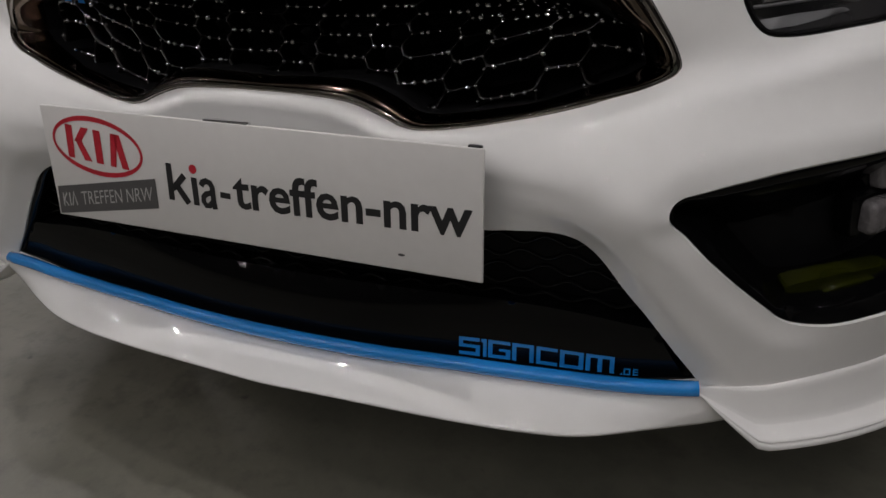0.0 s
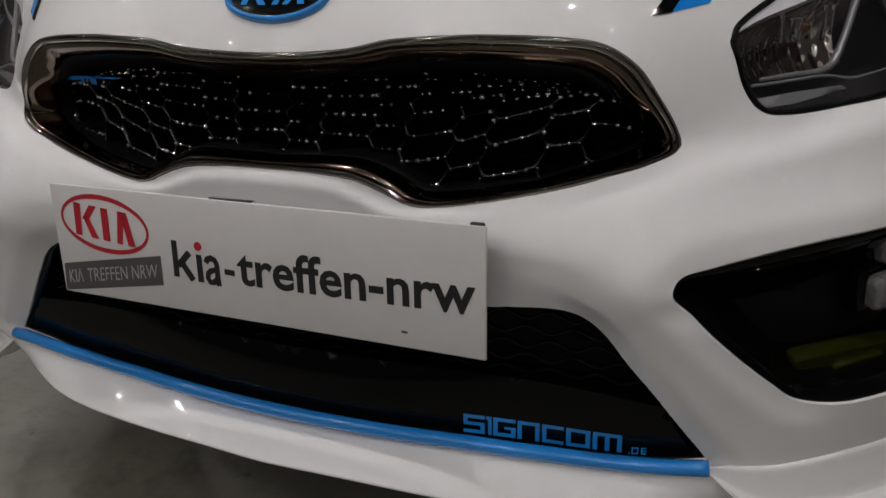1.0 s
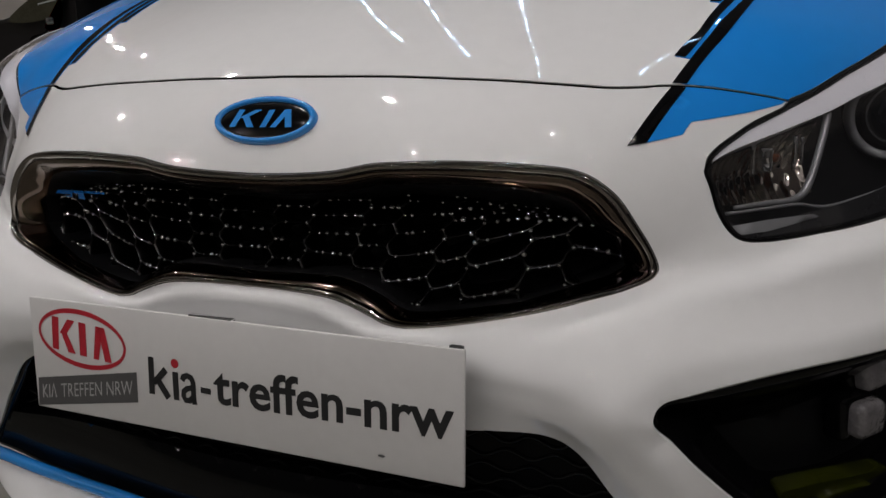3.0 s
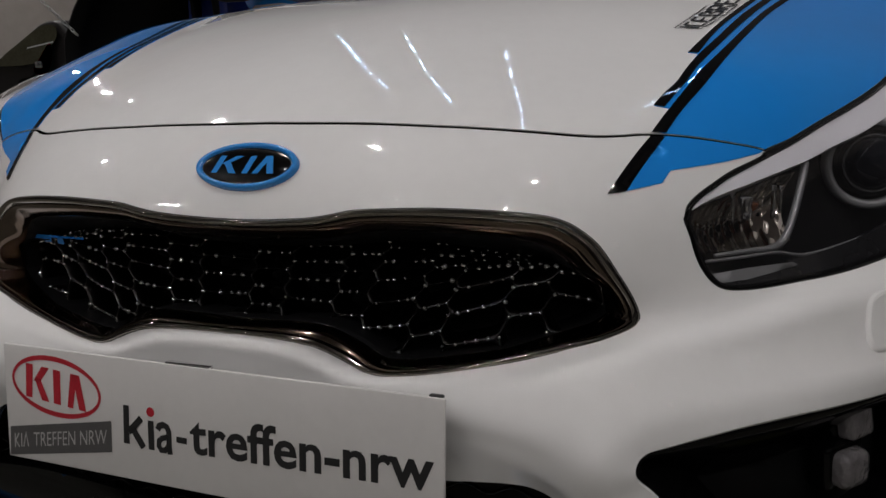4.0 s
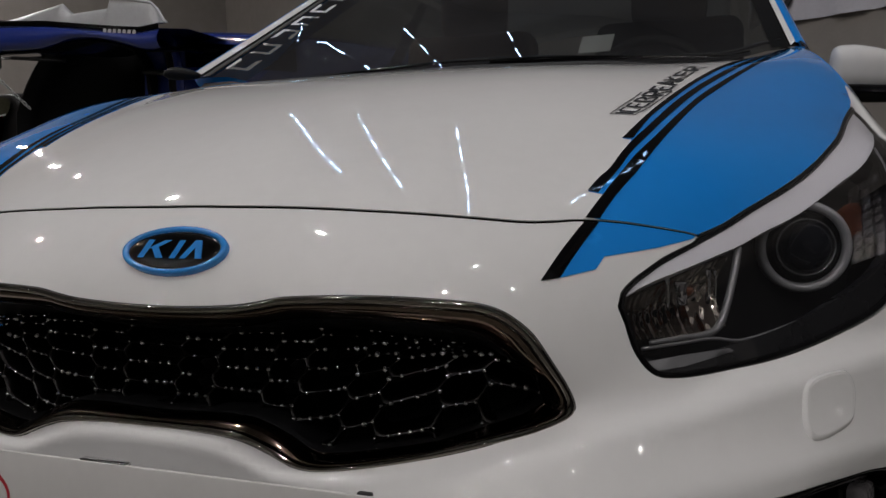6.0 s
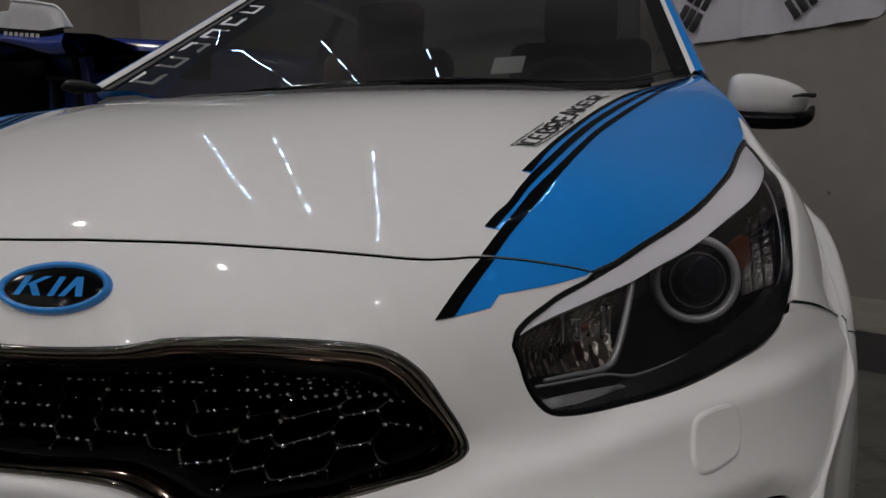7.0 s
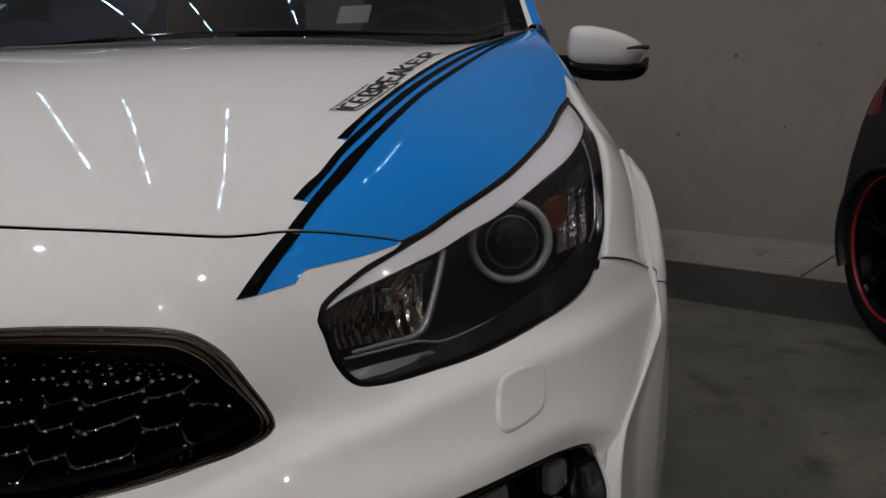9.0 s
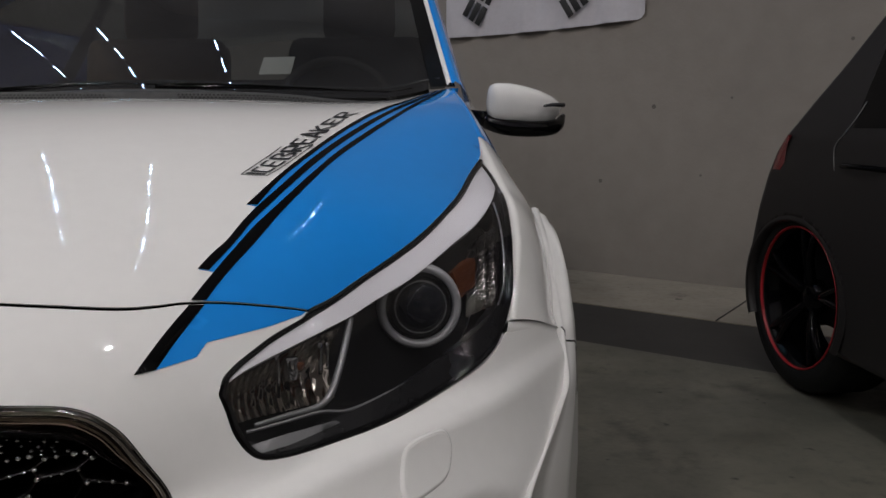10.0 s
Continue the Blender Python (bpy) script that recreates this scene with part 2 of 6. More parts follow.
def bends(k):
    """The matrix from values at the knots k to the second derivatives of the smooth spline through them."""
    n, h = len(k), np.diff(k)
    a, b = np.eye(n), np.zeros((n, n))
    for i in range(1, n - 1):
        a[i, i - 1], a[i, i], a[i, i + 1] = h[i - 1] / 6, (h[i - 1] + h[i]) / 3, h[i] / 6
        b[i, i - 1], b[i, i], b[i, i + 1] = 1 / h[i - 1], -1 / h[i - 1] - 1 / h[i], 1 / h[i]
    return np.linalg.solve(a, b)


LEAN_LEFT = 0.07  # the bonnet sits a little high on one side, and that corner is fuller
BEND_X, BEND_K = bends(XFULL), bends(KNOT)


def weights(k, bend, q):
    """The share of each knot's value in the spline at the places q."""
    i = np.clip(np.searchsorted(k, q, side="right") - 1, 0, len(k) - 2)
    h = k[i + 1] - k[i]
    b = (q - k[i]) / h
    a = 1 - b
    w = ((a**3 - a) * h * h / 6)[:, None] * bend[i] + ((b**3 - b) * h * h / 6)[:, None] * bend[i + 1]
    r = np.arange(len(q))
    w[r, i] += a
    w[r, i + 1] += b
    return w


def body(x, v):
    """Points of the body at the lateral places x and the levels v (arrays)."""
    x, v = np.broadcast_arrays(np.asarray(x, float), np.asarray(v, float))
    shape, x, v = x.shape, x.ravel(), np.clip(v.ravel(), 0, NLEV - 1)
    wx = weights(XFULL, BEND_X, np.clip(x, -XS[-1], XS[-1]))
    wk = weights(KNOT, BEND_K, np.interp(v, np.arange(NLEV), KNOT))
    yz = np.einsum("nl,lmc,nm->nc", wk, FULL, wx, optimize=True)
    ax = np.clip(-x, 0, None)
    yz[:, 0] -= .035 * ease((ax - .42) / .2) + .09 * ease((ax - .53) / .2) * (1 - ease((v - 8.8) / 1.8))
    yz[:, 1] += LEAN_LEFT * ax**2 * ease((v - 7.7) / 1.8) - .06 * ease((v - 11) / 2) * ease((ax - .42) / .25)
    return np.concatenate([x[:, None], yz], 1).reshape(*shape, 3)


def normal(x, v):
    """Outward unit normals of the body."""
    e = 1e-3
    a, b = body(np.asarray(x) + e, v) - body(np.asarray(x) - e, v), body(x, np.asarray(v) + e) - body(x, np.asarray(v) - e)
    n = np.cross(a, b)
    return n / np.linalg.norm(n, axis=-1, keepdims=True)

# ---- mesh helpers ----
NONE = Matrix.Identity(4)


def empty(name, at=(0, 0, 0)):
    ob = new(name)
    ob.location = at
    ob.empty_display_size = 0.1
    bpy.context.view_layer.update()
    return ob


def part(name, mesh, mat, parent=None, label="", smooth=True):
    """Links a bmesh, or (vertices, faces), as one mesh object under its thing. Vertices are in world metres."""
    me = bpy.data.meshes.new(name)
    if isinstance(mesh, tuple):
        me.from_pydata([tuple(map(float, p)) for p in mesh[0]], [], [tuple(int(i) for i in f) for f in mesh[1]])
    else:
        mesh.to_mesh(me)
        mesh.free()
    me.materials.append(mat)
    for f in me.polygons:
        f.use_smooth = smooth
    ob = new(name, me)
    if parent is not None:
        ob.parent = parent
        root = parent
        while root.parent is not None:
            root = root.parent
        ob.matrix_parent_inverse = Matrix.Translation(-root.location) if parent is root else NONE
    if label:
        ob["label"] = label
    return ob


def box(lo, hi, bevel=0.0, seg=2):
    bm = bmesh.new()
    bmesh.ops.create_cube(bm, size=1)
    for v in bm.verts:
        v.co = [lo[k] + (v.co[k] + .5) * (hi[k] - lo[k]) for k in range(3)]
    if bevel:
        bmesh.ops.bevel(bm, geom=bm.edges[:], offset=bevel, segments=seg, profile=.5, affect="EDGES")
    return bm


def turned(bm, m):
    bmesh.ops.transform(bm, matrix=m, verts=bm.verts[:])
    return bm


def knot(v):
    return np.interp(v, np.arange(NLEV), KNOT)


def lev(k):
    return np.interp(k, KNOT, np.arange(NLEV))


def spline(pts, n=6, closed=False):
    """Catmull-Rom through 2D or 3D points."""
    p = np.array(pts, float)
    q = np.vstack([p[-1], p, p[0], p[1]]) if closed else np.vstack([2 * p[0] - p[1], p, 2 * p[-1] - p[-2]])
    out = []
    for i in range(1, len(q) - 2):
        for s in np.arange(n) / n:
            out.append(.5 * (2 * q[i] + (q[i + 1] - q[i - 1]) * s + (2 * q[i - 1] - 5 * q[i] + 4 * q[i + 1] - q[i + 2]) * s**2 + (3 * q[i] - q[i - 1] - 3 * q[i + 1] + q[i + 2]) * s**3))
    if not closed:
        out.append(p[-1])
    return np.array(out)


def xk(pts):
    """(x, level) to (x, metres along the profile)."""
    p = np.array(pts, float)
    return np.stack([p[:, 0], knot(p[:, 1])], 1)


def flip(pts):
    p = np.array(pts, float) * [-1, 1]
    return p[::-1]


def inside(p, loop):
    """Which of the points p lie in the closed polygon."""
    x, y = p[:, 0], p[:, 1]
    c = np.zeros(len(p), bool)
    for a, b in zip(loop, np.roll(loop, -1, 0)):
        if a[1] != b[1]:
            c ^= ((a[1] > y) != (b[1] > y)) & (x < (b[0] - a[0]) * (y - a[1]) / (b[1] - a[1]) + a[0])
    return c


def resample(loop, step):
    q = np.vstack([loop, loop[:1]])
    out = []
    for a, b in zip(q[:-1], q[1:]):
        n = max(1, int(np.ceil(np.linalg.norm(b - a) / step)))
        out += [a + (b - a) * i / n for i in range(n)]
    return np.array(out)


def on_body(p, lift=0.0):
    """World points of (x, metres along the profile), lifted off the skin."""
    v = lev(p[:, 1])
    return body(p[:, 0], v) + lift * normal(p[:, 0], v)


def away(p, loop):
    """Distance of each point from an outline."""
    l = resample(np.asarray(loop), 0.005)
    return np.concatenate([np.linalg.norm(p[i:i + 2000, None] - l[None], axis=2).min(1) for i in range(0, len(p), 2000)])


def skin(outer, holes=(), step=0.014, lift=0.0, flange=0.0, relief=None):
    """A piece of the body's skin inside a closed outline, less its holes, with edges turned in by flange."""
    from_loops = [resample(np.asarray(l), step) for l in (outer, *holes)]
    lo, hi = from_loops[0].min(0), from_loops[0].max(0)
    gx, gk = np.meshgrid(np.arange(lo[0], hi[0], step), np.arange(lo[1], hi[1], step))
    gx[1::2] += step / 2
    g = np.stack([gx.ravel(), gk.ravel()], 1)
    ok = inside(g, from_loops[0])
    for h in from_loops[1:]:
        ok &= ~inside(g, h)
    for l in from_loops:
        for i in range(0, len(l), 40):
            ok &= (np.linalg.norm(g[:, None] - l[None, i:i + 40], axis=2).min(1) > step * .45)
    pts, edges = [], []
    for l in from_loops:
        n = len(pts)
        pts += list(l)
        edges += [(n + i, n + (i + 1) % len(l)) for i in range(len(l))]
    pts += list(g[ok])
    vs, es, fs, *_ = delaunay_2d_cdt([Vector(p) for p in pts], edges, [], 0, 1e-6)
    vs = np.array([tuple(v) for v in vs])
    mid = np.array([vs[list(f)].mean(0) for f in fs])
    good = inside(mid, from_loops[0])
    for h in from_loops[1:]:
        good &= ~inside(mid, h)
    P = on_body(vs, lift) if relief is None else on_body(vs, (lift + relief(vs))[:, None])
    N = normal(vs[:, 0], lev(vs[:, 1]))
    bm = bmesh.new()
    bv = [bm.verts.new(p) for p in P]
    for f, k in zip(fs, good):
        if k:
            bm.faces.new([bv[i] for i in f])
    if flange:
        index = {v: i for i, v in enumerate(bv)}
        rim = [e for e in bm.edges if len(e.link_faces) == 1]
        low = {}
        for e in rim:
            for v in e.verts:
                if v not in low:
                    low[v] = bm.verts.new(Vector(P[index[v]] - flange * N[index[v]]))
        for e in rim:
            a, b = e.verts
            f = e.link_faces[0]
            if next(l for l in f.loops if l.edge == e).vert == a:
                a, b = b, a
            bm.faces.new([a, b, low[b], low[a]])
            e.smooth = False
    bmesh.ops.delete(bm, geom=[v for v in bm.verts if not v.link_faces], context="VERTS")
    bmesh.ops.recalc_face_normals(bm, faces=bm.faces[:])
    return bm


def ribbon(loop, profile, closed=True, relief=None, taper=1.0):
    """A section swept along an outline on the body. profile: (distance to the left of the way, height off the skin).
    taper: how far the section opens past its first point, a number or one for each point of the loop."""
    p = np.asarray(loop)
    d = np.roll(p, -1, 0) - np.roll(p, 1, 0)
    if not closed:
        d[0], d[-1] = p[1] - p[0], p[-1] - p[-2]
    d /= np.linalg.norm(d, axis=1, keepdims=True)
    n = np.stack([-d[:, 1], d[:, 0]], 1)
    base = np.zeros(len(p)) if relief is None else relief(p)
    w0, h0 = profile[0]
    t = np.broadcast_to(np.asarray(taper, float), (len(p),))
    rows = [on_body(p + (w0 + (w - w0) * t)[:, None] * n, (h0 + (h - h0) * t + base)[:, None]) for w, h in profile]
    V = np.concatenate(rows)
    m = len(p)
    F = []
    for r in range(len(profile) - 1):
        for i in range(m if closed else m - 1):
            j = (i + 1) % m
            F.append((r * m + i, r * m + j, (r + 1) * m + j, (r + 1) * m + i))
    return V, F


def tube(path, radius, sides=8, caps=True):
    """A round bar along 3D points; radius a number or one for each point."""
    p = np.array(path, float)
    r = np.broadcast_to(np.asarray(radius, float), (len(p),))
    t = np.gradient(p, axis=0)
    t /= np.linalg.norm(t, axis=1, keepdims=True)
    up = np.array([0, 0, 1.0]) if abs(t[:, 2]).mean() < .8 else np.array([1.0, 0, 0])
    a = np.cross(t, up)
    a /= np.linalg.norm(a, axis=1, keepdims=True)
    b = np.cross(t, a)
    V, F = [], []
    for i in range(len(p)):
        for k in range(sides):
            w = 2 * math.pi * k / sides
            V.append(p[i] + r[i] * (math.cos(w) * a[i] + math.sin(w) * b[i]))
    for i in range(len(p) - 1):
        for k in range(sides):
            F.append((i * sides + k, i * sides + (k + 1) % sides, (i + 1) * sides + (k + 1) % sides, (i + 1) * sides + k))
    if caps:
        F.append(tuple(range(sides))[::-1])
        F.append(tuple((len(p) - 1) * sides + k for k in range(sides)))
    return V, F


def grid(P):
    """Vertices and faces of an array of points, rows by columns."""
    n, m = P.shape[:2]
    return list(P.reshape(-1, 3)), [(i * m + j, i * m + j + 1, (i + 1) * m + j + 1, (i + 1) * m + j) for i in range(n - 1) for j in range(m - 1)]


def thick(mesh, d):
    """Gives (vertices, faces) a thickness."""
    bm = bmesh.new()
    vs = [bm.verts.new(tuple(map(float, v))) for v in mesh[0]]
    for f in mesh[1]:
        bm.faces.new([vs[i] for i in f])
    bmesh.ops.recalc_face_normals(bm, faces=bm.faces[:])
    bmesh.ops.solidify(bm, geom=bm.faces[:], thickness=d)
    return bm


def spun(profile, axis_at, axis=(1, 0, 0), n=48):
    """A turned body. profile: (distance along the axis, radius)."""
    a = Vector(axis).normalized()
    q = a.to_track_quat("Z", "Y").to_matrix()
    V, F = [], []
    for h, r in profile:
        for k in range(n):
            w = 2 * math.pi * k / n
            V.append(Vector(axis_at) + q @ Vector((r * math.cos(w), r * math.sin(w), h)))
    for i in range(len(profile) - 1):
        for k in range(n):
            F.append((i * n + k, i * n + (k + 1) % n, (i + 1) * n + (k + 1) % n, (i + 1) * n + k))
    return V, F


def lettering(text, size=1.0, bold=0.0):
    """Flat letters of the built-in font as (vertices 2D, faces), starting at the origin."""
    cu = bpy.data.curves.new("letters", "FONT")
    cu.body, cu.size, cu.resolution_u, cu.offset = text, size, 3, bold
    ob = bpy.data.objects.new("letters", cu)
    scene.collection.objects.link(ob)
    me = bpy.data.meshes.new_from_object(ob.evaluated_get(bpy.context.evaluated_depsgraph_get()))
    V = np.array([v.co[:2] for v in me.vertices])
    F = [tuple(f.vertices) for f in me.polygons]
    bpy.data.objects.remove(ob)
    bpy.data.curves.remove(cu)
    bpy.data.meshes.remove(me)
    return V, F


def polygons(*loops):
    """Flat closed shapes as (vertices 2D, faces)."""
    V, F = [], []
    for l in loops:
        F.append(tuple(range(len(V), len(V) + len(l))))
        V += list(l)
    return np.array(V, float), F


def fitted(shape, x0, y0, x1, y1):
    """A flat shape stretched into the given rectangle."""
    V, F = shape
    lo, hi = V.min(0), V.max(0)
    return (V - lo) / (hi - lo) * [x1 - x0, y1 - y0] + [x0, y0], F


def oval(cx, cy, a, b, n=48):
    return [(cx + a * math.cos(2 * math.pi * i / n), cy + b * math.sin(2 * math.pi * i / n)) for i in range(n)]


def band(outer, inner):
    """A flat ring between two loops of equal length."""
    n = len(outer)
    return np.array(list(outer) + list(inner), float), [(i, (i + 1) % n, n + (i + 1) % n, n + i) for i in range(n)]

# ---- the white show car ----
car = tagged(empty("car", (0, 1.2, 0)), "pearl white hatchback with blue and black wrap stripes, parked on concrete", "car")

# outlines on the body as (half width, level)
GRILLE = [(0, 6.745), (.05, 6.755), (.095, 6.785), (.122, 6.84), (.148, 6.92), (.187, 6.985), (.235, 7.1), (.288, 7.19), (.333, 7.215), (.355, 7.15), (.373, 6.97), (.392, 6.7),
          (.411, 6.14), (.421, 5.65), (.425, 5.34), (.42, 5.18), (.406, 5.04), (.382, 4.93), (.331, 4.86), (.282, 4.85), (.232, 4.87), (.198, 4.89), (.18, 4.92), (.164, 5.0),
          (.148, 5.12), (.129, 5.21), (.11, 5.265), (.082, 5.26), (.054, 5.225), (.028, 5.19), (0, 5.17)]
INTAKE = [(0, 2.92), (.15, 2.91), (.25, 2.93), (.28, 2.97), (.309, 2.98), (.338, 2.93), (.361, 2.82), (.378, 2.66), (.395, 2.42), (.423, 2.05), (.452, 1.52), (.474, 1.1), (.47, 1.04),
          (.4, 1.03), (.3, 1.02), (.2, 1.06), (.1, 1.1), (0, 1.12)]
FOG = [(.438, 3.68), (.439, 3.86), (.444, 4.0), (.456, 4.09), (.499, 4.27), (.544, 4.39), (.590, 4.43), (.641, 4.41), (.672, 4.35), (.701, 4.25), (.729, 4.07), (.741, 3.88), (.749, 3.62),
       (.751, 3.30), (.748, 2.95), (.732, 2.52), (.69, 2.24), (.65, 2.14), (.622, 2.12), (.583, 2.11), (.559, 2.14), (.544, 2.22), (.529, 2.38), (.503, 2.64), (.478, 2.91), (.455, 3.25), (.442, 3.50)]
LAMP_TOP = [(.458, 7.2), (.460, 7.46), (.469, 7.71), (.482, 7.96), (.497, 8.22), (.521, 8.54), (.527, 8.73), (.549, 9.0), (.576, 9.27), (.607, 9.56), (.640, 9.93), (.668, 10.18), (.692, 10.48), (.712, 10.98), (.731, 11.32)]
LAMP_LOW = [(.752, 11.05), (.761, 10.60), (.767, 10.0), (.770, 8.97), (.769, 8.16), (.767, 7.22), (.761, 6.84), (.750, 6.53), (.737, 6.31), (.713, 6.16), (.678, 6.06), (.646, 5.98), (.617, 5.92), (.589, 5.88),
            (.563, 5.86), (.537, 5.83), (.515, 5.82), (.496, 5.86), (.483, 6.03), (.472, 6.37), (.464, 6.80), (.458, 7.08)]
SHUT = [(0, 9.02), (.05, 9.01), (.1, 9.0), (.15, 8.97), (.2, 8.93), (.257, 8.9), (.31, 8.87), (.361, 8.86), (.391, 8.93), (.411, 9.01), (.437, 9.04), (.463, 9.04), (.49, 9.0), (.512, 8.87), (.527, 8.72)]


def whole(half, n=5):
    """A closed loop from the outline of one half, which runs from the centre line back to it."""
    h = spline(xk(half), n)
    return np.vstack([h, flip(h)[1:-1]])


def side_loop(pts, s, n=5):
    """A closed loop on one flank: s 1 or -1."""
    l = spline(xk(pts), n, True)
    return l if s > 0 else flip(l)




def faired(loop, step, times):
    """A loop with even steps and its small kinks smoothed out."""
    l = resample(loop, step)
    for _ in range(times):
        l = (np.roll(l, 1, 0) + 2 * l + np.roll(l, -1, 0)) / 4
    return l


grille_loop, intake_loop = faired(whole(GRILLE), .005, 4), whole(INTAKE)
lamp_edge = np.vstack([spline(xk(LAMP_TOP), 5)[:-1], spline(xk(LAMP_TOP[-1:] + LAMP_LOW + LAMP_TOP[:1]), 5)[:-1]])
shut = spline(xk(SHUT), 5)
lamp_top = spline(xk(LAMP_TOP), 5)
GAP = 0.0019


def shrunk(loop, d):
    """A loop moved to its left by d (inwards, if it runs against the clock)."""
    t = np.roll(loop, -1, 0) - np.roll(loop, 1, 0)
    t /= np.linalg.norm(t, axis=1, keepdims=True)
    area = np.sum(loop[:, 0] * np.roll(loop[:, 1], -1) - np.roll(loop[:, 0], -1) * loop[:, 1])
    return loop + np.sign(area) * d * np.stack([-t[:, 1], t[:, 0]], 1)


# bumper: from the trim line up to the shut line, round the lamps, out to the wheel arch
cut = int(np.argmin(np.linalg.norm(lamp_top - shut[-1], axis=1)))
seam_v = [(.751, 6.53), (.796, 6.34), (.833, 6.10)]
under = spline(xk(LAMP_TOP[-1:] + LAMP_LOW + LAMP_TOP[:1]), 5)
under = under[int(np.argmin(np.linalg.norm(under - xk([seam_v[0]])[0], axis=1))):]
lamp_low = np.vstack([under, lamp_top[1:cut + 1]])
half = np.vstack([xk([(0, .98), (.25, .98), (.478, .98), (.60, .95), (.70, .93), (.78, .92), (.768, 1.8), (.764, 2.6), (.766, 3.2), (.774, 3.8), (.787, 4.1), (.805, 4.4), (.825, 4.8), (.836, 5.15), (.836, 5.45), (.835, 5.8), (.833, 6.08)]), xk(seam_v[::-1])[1:2], lamp_low[1:-1], shut[::-1] - [0, GAP]])
bumper_loop = np.vstack([half, flip(half)[1:-1]])
fogs = {s: side_loop(FOG, s) for s in (1, -1)}


CREASE = xk([(0, 4.95), (.05, 5.0), (.09, 5.03), (.12, 4.92), (.14, 4.80), (.16, 4.69), (.21, 4.64), (.29, 4.60), (.35, 4.52), (.395, 4.57), (.424, 4.71), (.457, 4.88), (.503, 5.16), (.562, 5.43), (.612, 5.55), (.66, 5.58), (.72, 5.60), (.84, 5.65)])


FOGLINE = xk([(.36, 3.9), (.412, 4.136), (.458, 4.338), (.501, 4.483), (.547, 4.57), (.595, 4.605), (.648, 4.605), (.681, 4.58), (.715, 4.44), (.741, 4.12), (.76, 3.8), (.84, 3.6)])


def bumper_relief(p):
    """Chamfers round the lower openings, the rolled chin under the grille, and the shelf and fold line beside it."""
    ax, k = np.abs(p[:, 0]), p[:, 1]
    h = -.012 * np.clip(1 - away(p, intake_loop) / .030, 0, 1) * ease((ax - .28) / .08)
    d = np.minimum(away(p, fogs[1]), away(p, fogs[-1]))
    h -= .006 * (1 - ease(d / .03)) * ease((.60 - ax) / .05) * ease((knot(3.7) - k) / .03)
    line, fold = np.interp(ax, CREASE[:, 0], CREASE[:, 1]), np.interp(ax, FOGLINE[:, 0], FOGLINE[:, 1])
    d = k - line
    top = np.interp(ax, [0, .33, .42, .48, .72, .80], [.006, .008, .016, .018, .018, .008])
    wide = np.interp(ax, [0, .33, .41, .46, .52, .76], [.020, .022, .050, .056, .036, .034])
    up = top * (1 - ease(d / wide))
    chin = top - .34 * np.clip(-d, 0, .055)
    face = top - (top - .003) * np.clip(-d / np.maximum(line - fold, .012), 0, 1) - .019 * np.clip((fold - k) / .022, 0, 1) * ease((ax - .40) / .07)
    face *= ease((k - knot(2.9)) / .06)
    w = ease((ax - .345) / .07)
    return h + np.where(d > 0, up, chin * (1 - w) + face * w)


part("bumper", skin(bumper_loop, [grille_loop, intake_loop, fogs[1], fogs[-1]], 0.0085, flange=0.007, relief=bumper_relief), WHITE, car)

# bonnet and wings
edge_tail = spline(np.vstack([lamp_top[-1], xk([(.728, 11.75), (.710, 12.2), (.696, 12.6), (.684, 13)])]), 6)
half = np.vstack([shut[:-1] + [0, GAP], lamp_top[cut:] + [-GAP, GAP], edge_tail[1:] - [GAP, 0], xk([(.6, 13), (.4, 13), (.2, 13), (0, 13)])])
bonnet_loop = np.vstack([half, flip(half)[1:-1]])
bonnet = part("bonnet", skin(bonnet_loop, (), 0.016, flange=0.012), WHITE, car)
wing_line = spline([(.685, 13), (.697, 12.6), (.711, 12.2), (.729, 11.7), (.744, 11.35), (.755, 11.05), (.764, 10.6), (.770, 10), (.773, 8.97), (.772, 8.16), (.769, 7.05), (.755, 6.47)], 5)
wing_low = spline([(.728, 1.34, .89), (.745, 1.22, .86), (.770, 1.12, .822), (.800, 1.03, .785), (.824, .96, .752), (.840, .90, .730), (.843, .83, .702), (.844, .743, .662), (.842, .69, .632), (.839, .65, .610), tuple(body(.836, 6.13))], 5)
seam_line = spline([(.755, 6.47), (.797, 6.345), (.836, 6.13)], 8)


def fuller(p, s):
    """Places on the flank, brought forward on the fuller side; their x stays as on the other."""
    p = np.array(p, float)
    if s < 0:
        p[..., 1] -= (.035 + .09 * (1 - ease((p[..., 2] - .70) / .12))) * (1 - ease((p[..., 1] - .5) / .5))
    return p


for s in (1, -1):
    rows = []
    wing_top, seam = (body(s * q[:, 0], q[:, 1]) * [s, 1, 1] for q in (wing_line, seam_line))
    for i, (u, l) in enumerate(zip(wing_top, fuller(wing_low, s))):
        n = np.array([.75, -.35, .56])
        e = ease((len(wing_top) - 1 - i) / 14)
        line = []
        for t in (0, .08, .2, .35, .5, .65, .8, 1):
            low = np.array([np.interp(t, np.linspace(0, 1, len(seam)), seam[:, k]) for k in range(3)])
            line.append(((u + (l - u) * t + n * .012 * math.sin(math.pi * t**.8)) * e + low * (1 - e)) * [s, 1, 1])
        rows.append([line[0] - n * [s, 1, 1] * .012] + line + [line[-1] - n * [s, 1, 1] * .03])
    part("front_wing", grid(np.array(rows)), WHITE, car)
    part("blue_wrap", grid(np.array([r[:9] + np.array([.0010 * s, -.0005, .0010]) for r in np.array(rows)[:16]])), BLUE, car, "blue wrap film on the wing top")

